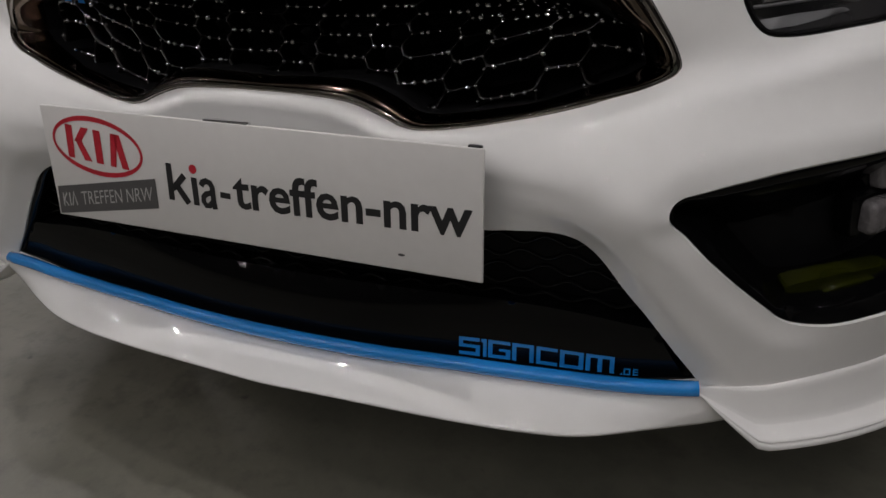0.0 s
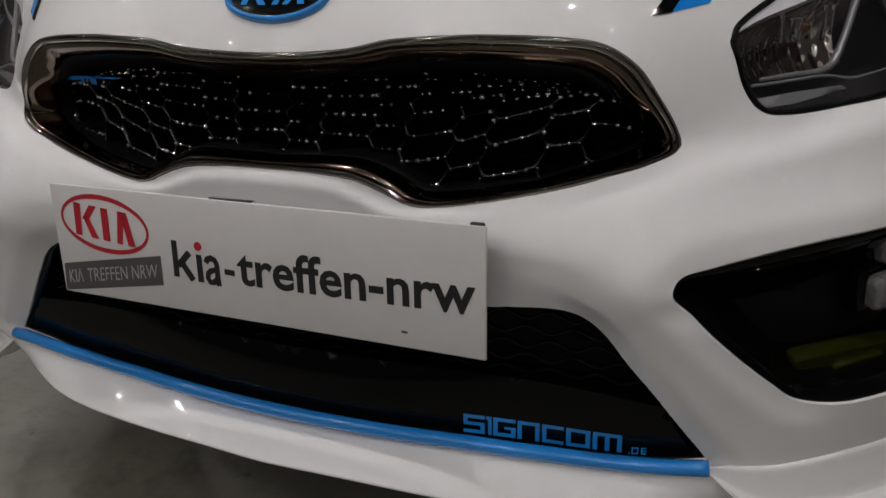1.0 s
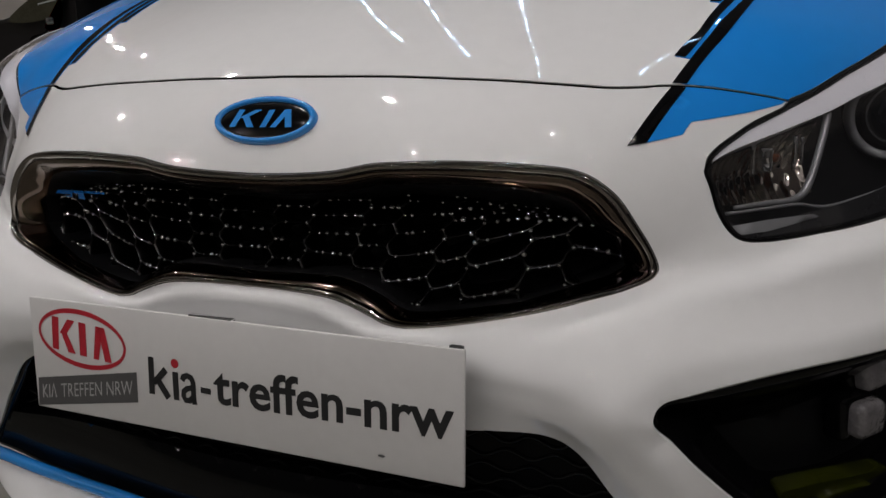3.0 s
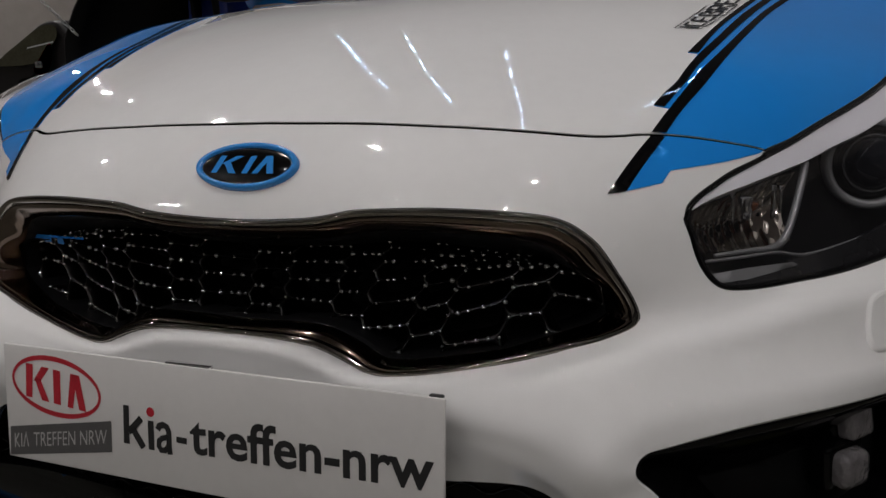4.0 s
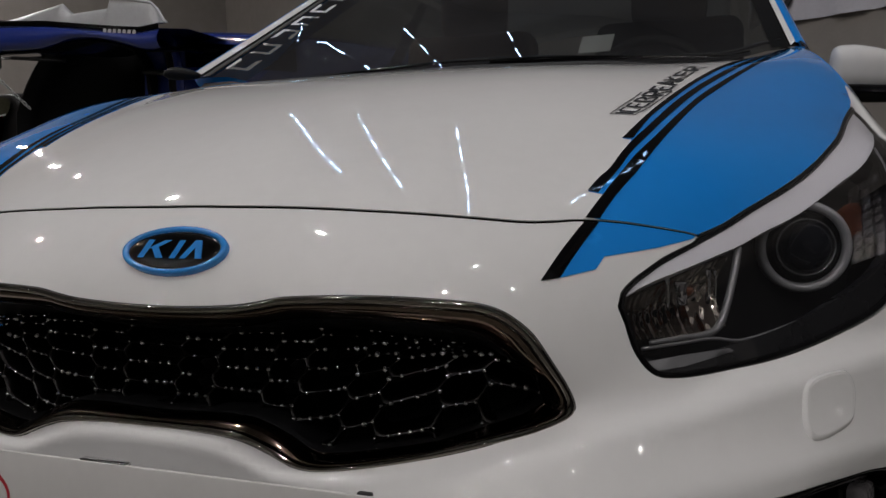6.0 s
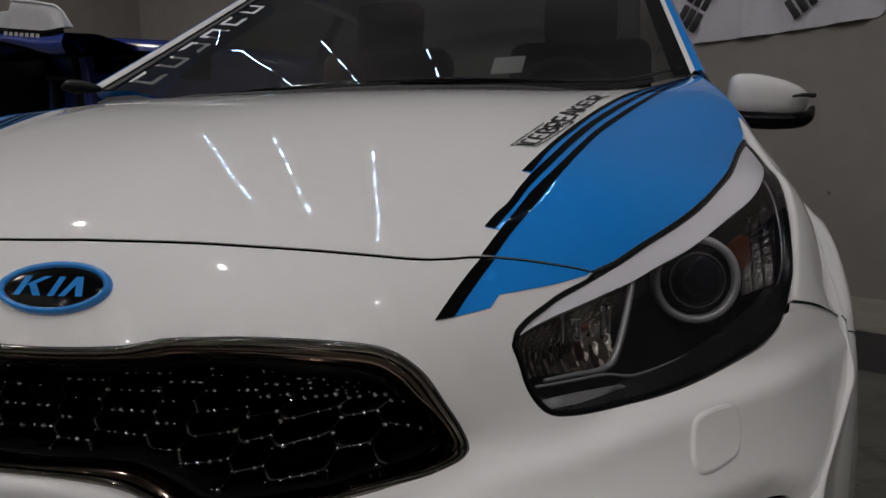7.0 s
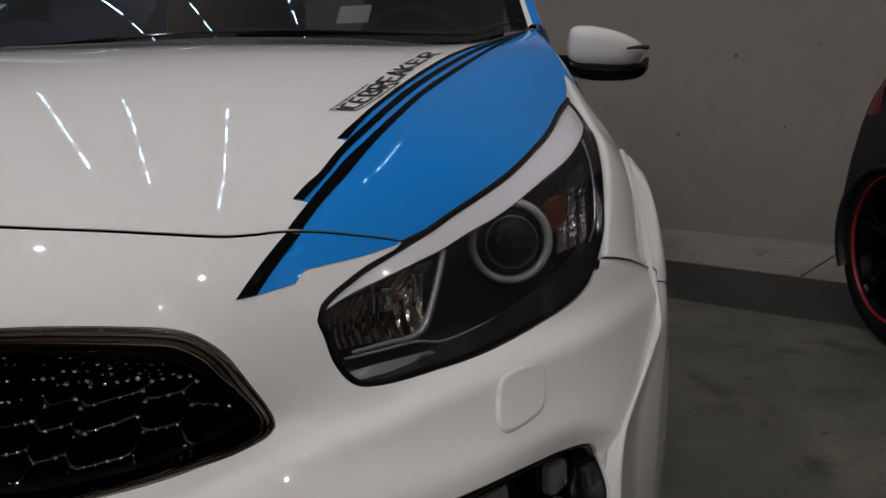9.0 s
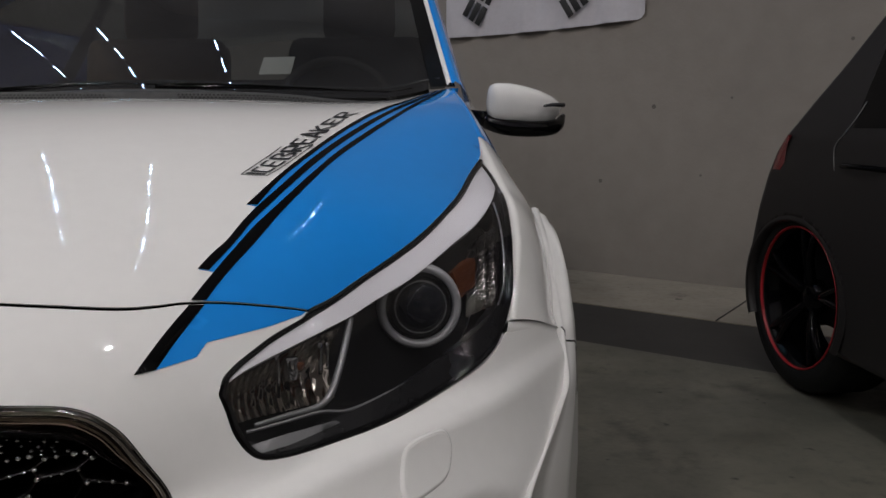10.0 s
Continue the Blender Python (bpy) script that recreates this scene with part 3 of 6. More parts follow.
for s in (1, -1):
    strip_ = spline([(.754, 6.54), (.797, 6.36), (.835, 6.12)], 8)
    l = np.stack([strip_[:, 0], knot(strip_[:, 1])], 1)
    part("seam_filler", ribbon(l if s > 0 else flip(l), [(-.006, -.004), (-.004, -.0016), (.004, -.0016), (.006, -.004)], False), WHITE, car)
# dark lining behind the gaps
part("gap_lining", skin(whole([(0, 9.5), (.3, 9.5), (.5, 9.6), (.56, 9.3), (.53, 8.4), (.45, 8.5), (.3, 8.5), (0, 8.6)]), (), 0.03, lift=-0.014), MATBLACK, car)


def flat_on(shape, at, u, w, n, lift, mat, name, parent, label=""):
    """A flat shape laid on a plane through at, with axes u and w, lifted along n."""
    V, F = shape
    P = [np.asarray(at) + a * np.asarray(u) + b * np.asarray(w) + lift * np.asarray(n) for a, b in V]
    return part(name, (P, F), mat, parent, label, smooth=False)


def film(outline, s, mat, name, lift, parent=car, smooth=True, step=0.014, label=""):
    l = spline(xk(outline), 4, True) if smooth else xk(outline)
    return part(name, skin(l if s > 0 else flip(l), (), step, lift=lift), mat, parent, label)


# wrap films, alike on both sides
S1L = [(.4190, 9.047), (.431, 9.45), (.438, 9.70), (.446, 9.98), (.454, 10.12), (.474, 10.37), (.494, 10.66), (.517, 11.01), (.549, 11.39), (.586, 11.82), (.620, 12.30), (.664, 12.99)]
S1R = [(.4325, 9.062), (.443, 9.43), (.452, 9.71), (.461, 9.98), (.478, 10.26), (.498, 10.57), (.520, 10.92), (.551, 11.29), (.588, 11.73), (.627, 12.24), (.674, 12.99)]
S2L = [(.415, 9.47), (.423, 9.74), (.432, 9.98), (.440, 10.15), (.449, 10.29), (.466, 10.52), (.486, 10.84), (.511, 11.19), (.543, 11.58), (.582, 12.04), (.612, 12.45), (.648, 12.99)]
S2R = [(.426, 9.47), (.436, 9.79), (.443, 10.02), (.451, 10.17), (.470, 10.43), (.490, 10.73), (.514, 11.09), (.546, 11.48), (.584, 11.93), (.618, 12.35), (.658, 12.99)]
S3L = [(.436, 10.29), (.448, 10.47), (.459, 10.64), (.480, 10.96), (.506, 11.34), (.537, 11.76), (.562, 12.05), (.600, 12.5), (.635, 12.99)]
S3R = [(.448, 10.30), (.462, 10.58), (.483, 10.89), (.508, 11.26), (.540, 11.68), (.566, 11.97), (.604, 12.44), (.640, 12.99)]


def strip(left, right):
    return np.vstack([spline(xk(right), 5), spline(xk(left), 5)[::-1]])


left_edge = np.vstack([xk([(.4205, 9.08), (.4315, 9.46), (.416, 9.475), (.423, 9.74), (.432, 9.98), (.440, 10.15), (.4475, 10.29), (.436, 10.295)]), spline(xk(S3L), 5)[1:]])
shut_r = shut[shut[:, 0] > .43]
for s in (1, -1):
    l = np.vstack([left_edge, xk([(.67, 12.99), (.70, 12.99)]), edge_tail[::-1][:-1] - [.0016, .0004], lamp_top[cut + 1:-1][::-1] + [-.0021, .0021], shut_r[::-1] + [0, .0021]])
    blue = part("blue_wrap", skin(l if s > 0 else flip(l), (), 0.014, lift=0.0007, flange=.009), BLUE, bonnet, "glossy blue wrap film on the bonnet flank")
    for a, b in ((S1L, S1R), (S2L, S2R), (S3L, S3R)):
        l = strip(a, b)
        part("black_stripe", skin(l if s > 0 else flip(l), (), 0.012, lift=0.0014), BLACKFILM, bonnet, "matt black wrap stripe")
    l = np.vstack([xk([(.405, 7.80), (.436, 7.98), (.442, 8.24), (.49, 8.44), (.521, 8.64)]), shut[shut[:, 0] > .43][::-1][1:] - [0, .0021]])
    part("blue_wrap", skin(l if s > 0 else flip(l), (), 0.012, lift=0.0007), BLUE, car, "blue wrap film corner on the nose")
    l = xk([(.390, 7.73), (.406, 7.80), (.4322, 9.003), (.4188, 8.988)])
    part("black_stripe", skin(l if s > 0 else flip(l), (), 0.012, lift=0.0014), BLACKFILM, car, "matt black wrap stripe")

# lettering along the stripe: a readable word


def stroke(pts, w, closed=False):
    """Flat bars of width w along a broken line, each corner mitred, as (vertices 2D, faces)."""
    p = np.array(pts, float)
    V, F = [], []
    d = np.diff(p, axis=0)
    d /= np.linalg.norm(d, axis=1, keepdims=True)
    for i in range(len(p)):
        a, b = d[max(i - 1, 0)], d[min(i, len(d) - 1)]
        m = np.array([-a[1] - b[1], a[0] + b[0]])
        m /= max(np.linalg.norm(m), 1e-6)
        m *= min(1 / max(m @ np.array([-a[1], a[0]]), .35), 2.2) * w / 2
        V += [p[i] + m, p[i] - m]
    F = [(2 * i, 2 * i + 1, 2 * i + 3, 2 * i + 2) for i in range(len(p) - 1)]
    return np.array(V), F


def merged(shapes):
    V, F = [], []
    for v, f in shapes:
        F += [tuple(len(V) + i for i in q) for q in f]
        V += list(v)
    return np.array(V), F


GLYPHS = {"I": [[(.5, 0), (.5, 1)]], "C": [[(1, .92), (.1, .92), (.1, .08), (1, .08)]], "E": [[(1, .92), (.1, .92), (.1, .08), (1, .08)], [(.1, .5), (.85, .5)]],
          "B": [[(.1, 0), (.1, .92), (.85, .92), (.95, .7), (.5, .52), (1, .3), (.85, .08), (.1, .08)]], "R": [[(.1, 0), (.1, .92), (.95, .92), (.95, .5), (.2, .45), (1.1, -.12)]],
          "A": [[(0, 0), (.55, 1.05), (1, 0)], [(.25, .35), (.8, .35)]], "K": [[(.1, 0), (.1, 1)], [(1, 1), (.15, .5), (1.05, 0)]]}
shapes, at = [], .012
for ch in "ICEBREAKER":
    wide_ = .045 if ch == "I" else .0965
    for line in GLYPHS[ch]:
        for a, b in zip(line[:-1], line[1:]):
            run = [(at + wide_ * .88 * (a[0] + (b[0] - a[0]) * t), a[1] + (b[1] - a[1]) * t) for t in (0, .5, 1)]
            flatv, flatf = stroke([(x * 5.2, y) for x, y in run], .13 if abs(a[1] - b[1]) < .3 else .12)
            shapes.append((flatv / [5.2, 1], flatf))
    at += wide_ + .008
V, F = merged(shapes)
LOW = spline(xk([(.440, 10.57), (.455, 10.71), (.472, 10.95), (.487, 11.19), (.500, 11.46), (.521, 11.81)]), 8)
UPP = spline(xk([(.413, 10.55), (.425, 10.69), (.438, 10.87), (.451, 11.12), (.468, 11.39), (.491, 11.83)]), 8)


def along(V, s):
    """Maps letters from the unit square onto the bonnet beside the stripes."""
    t, h = np.clip(V[:, 0], -.05, 1.05), V[:, 1]
    q = np.linspace(0, 1, len(LOW))
    lo, hi = (np.stack([np.interp(t, q, c[:, k]) for k in (0, 1)], 1) for c in (LOW, UPP))
    return on_body((lo + (hi - lo) * (.07 + .84 * h)[:, None]) * [s, 1], 0.0012)


part("bonnet_lettering", (along(V, 1), F), SIGNBLACK, bonnet, "black word ICEBREAKER in angular letters", smooth=False)
V, F = band([(x * .46, -.20) for x in np.linspace(0, 1, 12)] + [(x * .46, 1.20) for x in np.linspace(1, 0, 12)], [(.006 + x * .454, -.13) for x in np.linspace(0, 1, 12)] + [(.006 + x * .454, 1.13) for x in np.linspace(1, 0, 12)])
part("lettering_frame", (along(V, 1), F), SIGNBLACK, bonnet, "thin black outline round the first letters", smooth=False)

both = np.vstack([flip(shut)[:-1], shut])
# near-black strip just under the skin, painted in place of the gap's shade
part("gap_shade_strip", ribbon(both, [(-.003, -.012), (-.0024, -.0012), (.0024, -.0012), (.003, -.012)], False), GAPBLACK, car)
# shut-line rubber round the lamp
for s in (1, -1):
    l = lamp_top if s > 0 else flip(lamp_top)
    part("bonnet_seal", ribbon(l[2:], [(-.0045, -.012), (-.0038, -.002), (0, -.0015), (.0034, -.002), (.004, -.012)], False), SEAL, car)

# ---- grille ----
grille = part("grille_frame", ribbon(grille_loop[::-1], [(0, -.012), (-.001, -.001), (.0005, .002), (.003, .0034), (.0052, .0028), (.0068, .0004), (.0075, -.003)]), CHROME, car, "dark chrome grille surround")
band_width = np.interp(np.abs(grille_loop[::-1, 0]), [.30, .40], [.62, 1.05])
part("inner_band", ribbon(grille_loop[::-1], [(.0072, -.0035), (.0085, -.003), (.0105, -.0045), (.016, -.0135), (.0215, -.0245), (.0235, -.0295), (.0243, -.034)], taper=band_width), TINTCHROME, grille, "dark chrome inner band, brown reflection in its colour")
part("inner_wall", ribbon(grille_loop[::-1], [(.0072, -.0045), (.0232, -.034), (.026, -.065), (.028, -.12)], taper=band_width), MATBLACK, grille)
part("frame_gasket", ribbon(grille_loop[::-1], [(-.0035, -.012), (-.003, -.0012), (-.0005, .0006), (0.0005, -.001)]), SEAL, grille)
part("backing", skin(whole([(0, 6.9), (.2, 7.1), (.36, 7.2), (.43, 5.4), (.36, 4.85), (.2, 4.75), (0, 5.1)]), (), 0.03, lift=-.115), MATBLACK, grille)
HH, PITCH, FAN, DEEP = .0106, .0555, 1.4, .060
SIZES = ((.0262, .0172), (.0383, .0293))  # narrow and wide columns of cells


def cell(cx, ck, hx, hf):
    hexa = np.array([(hx, 0), (hf, HH), (-hf, HH), (-hx, 0), (-hf, -HH), (hf, -HH)])
    rounded = []
    for a, b, c in zip(np.roll(hexa, 1, 0), hexa, np.roll(hexa, -1, 0)):
        for s in (0, .5, 1):
            u, w = b + (a - b) * .22, b + (c - b) * .22
            rounded.append((1 - s)**2 * u + 2 * s * (1 - s) * b + s * s * w)
    rounded = np.array(rounded)
    rings = []
    for m, d in ((1.0, .0), (.955, -.0003), (.91, -.0011), (.87, -.0024), (.84, -.0043), (.815, -.0070), (.80, -.012), (.78, -.038)):
        rings.append((rounded * [m + (1 - m) * .45, m] + [cx, ck], d))
    return rings


kc = float(knot(6.0)) - .003


def fanned(p, d):
    """Places of the mesh, whose columns fan out upwards and which lies deeper towards its top."""
    return on_body(p * np.stack([1 + FAN * p[:, 1], np.ones(len(p))], 1) + [0, kc], (d - DEEP - .25 * p[:, 1])[:, None])


V, F = [], []
for i in range(-10, 11):
    for j in range(-10, 11):
        c = np.array([i * PITCH + .013, (2 * j + (i % 2)) * HH])
        if not inside(np.array([c * [1 + FAN * c[1], 1] + [0, kc]]), shrunk(grille_loop, -.03))[0]:
            continue
        n = len(V)
        rings = cell(*c, *SIZES[i % 2])
        m = len(rings[0][0])
        for p, d in rings:
            V += list(fanned(p, d))
        for r in range(len(rings) - 1):
            F += [(n + r * m + a, n + r * m + (a + 1) % m, n + (r + 1) * m + (a + 1) % m, n + (r + 1) * m + a) for a in range(m)]
comb = part("honeycomb", (V, F), HONEY, grille, "glossy black honeycomb mesh")
# bright beads added along the bars to stand for glints; the mesh has none
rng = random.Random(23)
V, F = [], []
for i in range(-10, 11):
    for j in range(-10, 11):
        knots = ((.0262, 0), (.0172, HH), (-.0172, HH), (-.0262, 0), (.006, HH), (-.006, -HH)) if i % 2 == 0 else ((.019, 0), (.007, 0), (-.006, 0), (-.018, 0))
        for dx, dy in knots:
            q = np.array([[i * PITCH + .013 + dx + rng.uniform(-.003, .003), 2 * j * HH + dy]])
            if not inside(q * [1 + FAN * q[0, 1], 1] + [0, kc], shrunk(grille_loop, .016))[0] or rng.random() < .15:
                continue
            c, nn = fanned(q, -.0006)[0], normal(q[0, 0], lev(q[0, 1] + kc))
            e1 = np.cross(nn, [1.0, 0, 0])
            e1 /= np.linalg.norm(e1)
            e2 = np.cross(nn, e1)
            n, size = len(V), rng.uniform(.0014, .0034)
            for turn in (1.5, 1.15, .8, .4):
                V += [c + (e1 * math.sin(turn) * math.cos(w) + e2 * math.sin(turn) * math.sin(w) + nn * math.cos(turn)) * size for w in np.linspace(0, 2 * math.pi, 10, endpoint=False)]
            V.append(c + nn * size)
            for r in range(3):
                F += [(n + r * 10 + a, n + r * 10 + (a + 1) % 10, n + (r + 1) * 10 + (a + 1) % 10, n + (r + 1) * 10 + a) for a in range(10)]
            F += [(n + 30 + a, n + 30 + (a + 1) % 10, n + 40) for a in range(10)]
tagged(part("glint_bead", (V, F), GLINTBEAD, comb), kind="stuff")

# small blue badge in the grille: plain shape in its colour
g0 = np.array([-.374, float(knot(6.10))])
V, F = polygons([(0, .010), (.005, .017), (.022, .0165), (.075, .011), (.075, .0085), (.05, .009), (.05, -.001), (.042, -.001), (.042, .009), (.033, .0095), (.033, .0), (.022, -.002), (.022, .003), (.03, .0045), (.03, .007), (.008, .010)])
bm = bmesh.new()
vs = [bm.verts.new(tuple(q)) for q in on_body(V * [1.75, 1.9] + g0, -.045)]
bm.faces.new(vs)
bmesh.ops.solidify(bm, geom=bm.faces[:], thickness=.004)
bmesh.ops.triangulate(bm, faces=bm.faces[:])
part("grille_badge", bm, TRIMBLUE, grille, "small blue badge", smooth=False)

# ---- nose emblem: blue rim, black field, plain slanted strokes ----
ek = float(knot(7.94))
ec, en = on_body(np.array([[.003, ek]]))[0], normal(.003, lev(ek))
eu = np.array([1, 0, 0.0])


def dome(cx, rings, mat, name, parent, label="", cap=True):
    V, F = [], []
    n = 56
    for a, b, h in rings:
        for x, y in oval(0, 0, a, b, n):
            q = on_body(np.array([[cx + x, ek + y]]))[0]
            V.append(q + en * h)
    for r in range(len(rings) - 1):
        F += [(r * n + i, r * n + (i + 1) % n, (r + 1) * n + (i + 1) % n, (r + 1) * n + i) for i in range(n)]
    if cap:
        F.append(tuple((len(rings) - 1) * n + i for i in range(n)))
    return part(name, (V, F), mat, parent, label)


emblem = dome(.003, [(.0655, .0325, -.002), (.0655, .0325, .004), (.0638, .0308, .0066), (.0590, .0265, .0066), (.0575, .025, .004)], TRIMBLUE, "emblem", car, "oval badge with blue rim", False)
dome(.003, [(.0570, .0247, .0042), (.052, .022, .0052), (.03, .013, .006), (.002, .001, .0062)], GLOSSBLACK, "emblem_field", emblem, "black oval field")
for loop in ([(-.044, -.013), (-.036, -.013), (-.030, .013), (-.038, .013)], [(-.034, .001), (-.016, .013), (-.006, .013), (-.026, .0)], [(-.030, .002), (-.022, .004), (-.010, -.013), (-.020, -.013)],
             [(-.002, -.013), (.006, -.013), (.012, .013), (.004, .013)], [(.012, -.013), (.020, -.013), (.034, .013), (.025, .013)], [(.025, .013), (.034, .013), (.042, -.013), (.033, -.013)]):
    P = [on_body(np.array([[.003 + x * .94, ek + y * .94]]))[0] + en * .0068 for x, y in loop]
    part("emblem_stroke", (P, [tuple(range(4))]), TRIMBLUE, emblem, smooth=False)

# ---- lower intake ----
intake = part("lower_intake", ribbon(intake_loop[::-1], [(-.0012, -.010), (-.0006, -.003), (.003, -.005), (.008, -.014), (.011, -.03), (.013, -.06)], relief=bumper_relief), INTAKEBLACK, car, "black surround of the lower intake")
part("intake_backing", skin(whole([(0, 3.1), (.33, 3.1), (.42, 2.2), (.475, 1.1), (0, 1.0)]), (), 0.03, lift=-.06), MATBLACK, intake)
for j, v in enumerate(np.linspace(1.98, 2.9, 6)):
    xm = float(np.interp(v, [1.0, 1.55, 2.04, 2.45, 2.71, 2.9], [.470, .445, .415, .388, .37, .345]))
    p = on_body(np.array([(x, float(knot(v + .05 * math.sin(x * 2 * math.pi / .05 + j * math.pi)))) for x in np.linspace(-xm, xm, 150)]), -.036)
    part("mesh_bar", tube(p, .0026, 5), INTAKEBLACK, intake)
panel = np.vstack([spline(xk([(-.466, 1.03), (-.3, 1.04), (0, 1.12), (.3, 1.04), (.466, 1.03)]), 6), spline(xk([(.432, 1.80), (.3, 1.92), (0, 1.97), (-.3, 1.92), (-.432, 1.80)]), 6)])
panel = part("gloss_panel", skin(panel, (), 0.012, lift=-.015, flange=.03, relief=lambda p: -.012 * ease((p[:, 1] - knot(1.5)) / .05)), INTAKEBLACK, intake, "glossy black lower panel")
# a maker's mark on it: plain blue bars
b0, b1 = xk([(.222, 1.14), (.392, 1.10)])
TOPBAR, MIDBAR, LOWBAR, LEFTBAR, RIGHTBAR = (0, 1, .8, 1), (0, 1, .42, .6), (0, 1, 0, .19), (0, .2, 0, 1), (.8, 1, 0, 1)
for f, w, bars in ((0, .14, (TOPBAR, MIDBAR, LOWBAR, (0, .2, .5, 1), (.8, 1, 0, .5))), (.15, .035, (TOPBAR, (.35, 1, 0, 1))), (.195, .145, (TOPBAR, LOWBAR, LEFTBAR, (.8, 1, 0, .55), (.5, 1, .4, .55))), (.352, .14, (TOPBAR, LEFTBAR, RIGHTBAR)),
                   (.508, .135, (TOPBAR, LOWBAR, LEFTBAR)), (.658, .15, (TOPBAR, LOWBAR, LEFTBAR, RIGHTBAR)), (.822, .178, (TOPBAR, (0, .16, 0, 1), (.42, .58, 0, 1), (.84, 1, 0, 1)))):
    for x0, x1, lo, hi in bars:
        q = np.array([b0 + (b1 - b0) * (f + w * t) + np.array([0, .0185 * h]) for t, h in ((x0, lo), (x1, lo), (x1, hi), (x0, hi))])
        part("mark_bar", (on_body(q, -.0140), [(0, 1, 2, 3)]), TRIMBLUE, panel, smooth=False)
c0 = xk([(.399, 1.09)])[0]
for x0, x1, lo, hi in ((0, .0015, 0, .0015), (.003, .0085, 0, .0015), (.003, .0085, .006, .0075), (.0085, .01, 0, .0075), (.003, .0045, 0, .0075), (.0125, .0142, 0, .0075), (.0125, .018, 0, .0015), (.0125, .018, .003, .0045), (.0125, .018, .006, .0075)):
    q = c0 + np.array([(x0, lo), (x1, lo), (x1, hi), (x0, hi)])
    part("mark_bar", (on_body(q, -.0140), [(0, 1, 2, 3)]), TRIMBLUE, panel, smooth=False)

# blue trim line and white splitter below it
part("blue_trim", tube(on_body(np.array([(x, float(knot(np.interp(abs(x), [0, .08, .15, .22, .28, .4, .478], [1.13, 1.12, 1.10, 1.08, 1.05, 1.05, 1.03])))) for x in np.linspace(-.478, .478, 80)]), .0005), .0085, 12), TRIMBLUE, car, "blue painted trim line")
xs = np.linspace(-.53, .53, 81)
lip_x = [0, .10, .17, .23, .29, .35, .384, .43, .50, .53]
lip_y = [-.043, -.038, -.031, -.020, -.010, .003, .010, .028, .063, .085]
lip_z = [.221, .221, .217, .210, .206, .203, .208, .215, .218, .220]
top = body(xs, np.full_like(xs, 1.0)) + [0, .002, -.003]
low = np.stack([xs, np.interp(np.abs(xs), lip_x, lip_y), np.interp(np.abs(xs), lip_x, lip_z)], 1)
for k in range(2):
    low[1:-1] = (low[:-2] + 2 * low[1:-1] + low[2:]) / 4
rows = [top + [0, .02, .004], top] + [top + (low - top) * t + [0, -.0035 * math.sin(math.pi * t), 0] for t in (.06, .25, .5, .75, .93)]
rows += [low + [0, .0, .001], low + [0, .002, -.003], low + [0, .02, -.001], low + [0, .12, .0], low + [0, .4, .02]]
part("splitter", grid(np.array(rows)), WHITE, car)

# side blades that start at the ends of the trim line
for s in (1, -1):
    xs = np.concatenate([np.linspace(.474, .56, 10), np.linspace(.58, .835, 16)])
    rows = []
    for x in xs:
        b = body(x, 1.0)
        n = normal(x, 1.0)
        n[2] = 0
        n /= np.linalg.norm(n)
        e = min(1, (x - .474) / .060)
        rise = np.interp(x, [.474, .54, .60, .66], [.002, .002, .011, .012])
        sec = [b + n * o * e + [0, 0, z * (e if z < 0 else 1)] for o, z in ((-.012, rise + .001), (.001, rise + .0016), (.0035, rise + .0006), (.0048, rise - .0025), (.0055, rise - .008), (.0095, -.030), (.0115, -.0365), (.0130, -.0385),
                                                     (.0265, -.0445), (.0288, -.0458), (.0292, -.0475), (.0275, -.0485), (.0278, -.0496), (.0300, -.0502), (.0296, -.0565), (.0275, -.0590), (.0, -.061))]
        sec.append(b - n * .03 - [0, 0, .05])
        rows.append(np.array(sec) * [s, 1, 1])
    part("side_blade", grid(np.array(rows)), WHITE, car, "white add-on splitter blade")

# ---- fog lamp recesses ----
for s in (1, -1):
    loop = fogs[s]
    ccw = loop if np.sum(loop[:, 0] * np.roll(loop[:, 1], -1) - np.roll(loop[:, 0], -1) * loop[:, 1]) > 0 else loop[::-1]
    rec = part("fog_recess", ribbon(ccw, [(-.0012, -.010), (-.0006, -.003), (.002, -.005), (.005, -.014), (.007, -.03), (.009, -.09)], relief=bumper_relief), GLOSSBLACK, car, "glossy black fog lamp surround")
    part("recess_back", skin(shrunk(ccw, -.01), (), .03, lift=-.085), MATBLACK, rec)
    for x, v in ((.650, 4.22), (.655, 3.14), (.729, 3.55), (.729, 2.85)):
        c, n = body(s * x, v), normal(s * x, v)
        c = c - n * .050
        n = n * [1, 1, .2]
        n /= np.linalg.norm(n)
        m = Matrix.Translation(c) @ Vector(n).to_track_quat("Z", "Y").to_matrix().to_4x4()
        cube = part("led_cube", turned(box((-.019, -.018, -.02), (.019, .018, .009), .008, 3), m), LEDCUBE, rec, "clear cube-shaped daytime lamp")
        part("led_bezel", turned(box((-.026, -.023, -.03), (.026, .023, -.006), .005), m), GLOSSBLACK, cube)
    yl = spline(xk([(.563, 2.24), (.59, 2.37), (.633, 2.39), (.675, 2.31), (.700, 2.10), (.690, 1.62), (.632, 1.55), (.598, 1.72)]), 5, True)
    part("fog_lamp", skin(yl if s > 0 else flip(yl), (), .014, lift=-.045, flange=.02), YELLOW, rec, "fog lamp covered in dark yellow film")
    yl = spline(xk([(.600, 2.16), (.635, 2.26), (.672, 2.16), (.665, 1.90), (.615, 1.90)]), 5, True)
    part("lamp_bulge", skin(yl if s > 0 else flip(yl), (), .014, lift=-.040, flange=.01), YELLOW, rec)

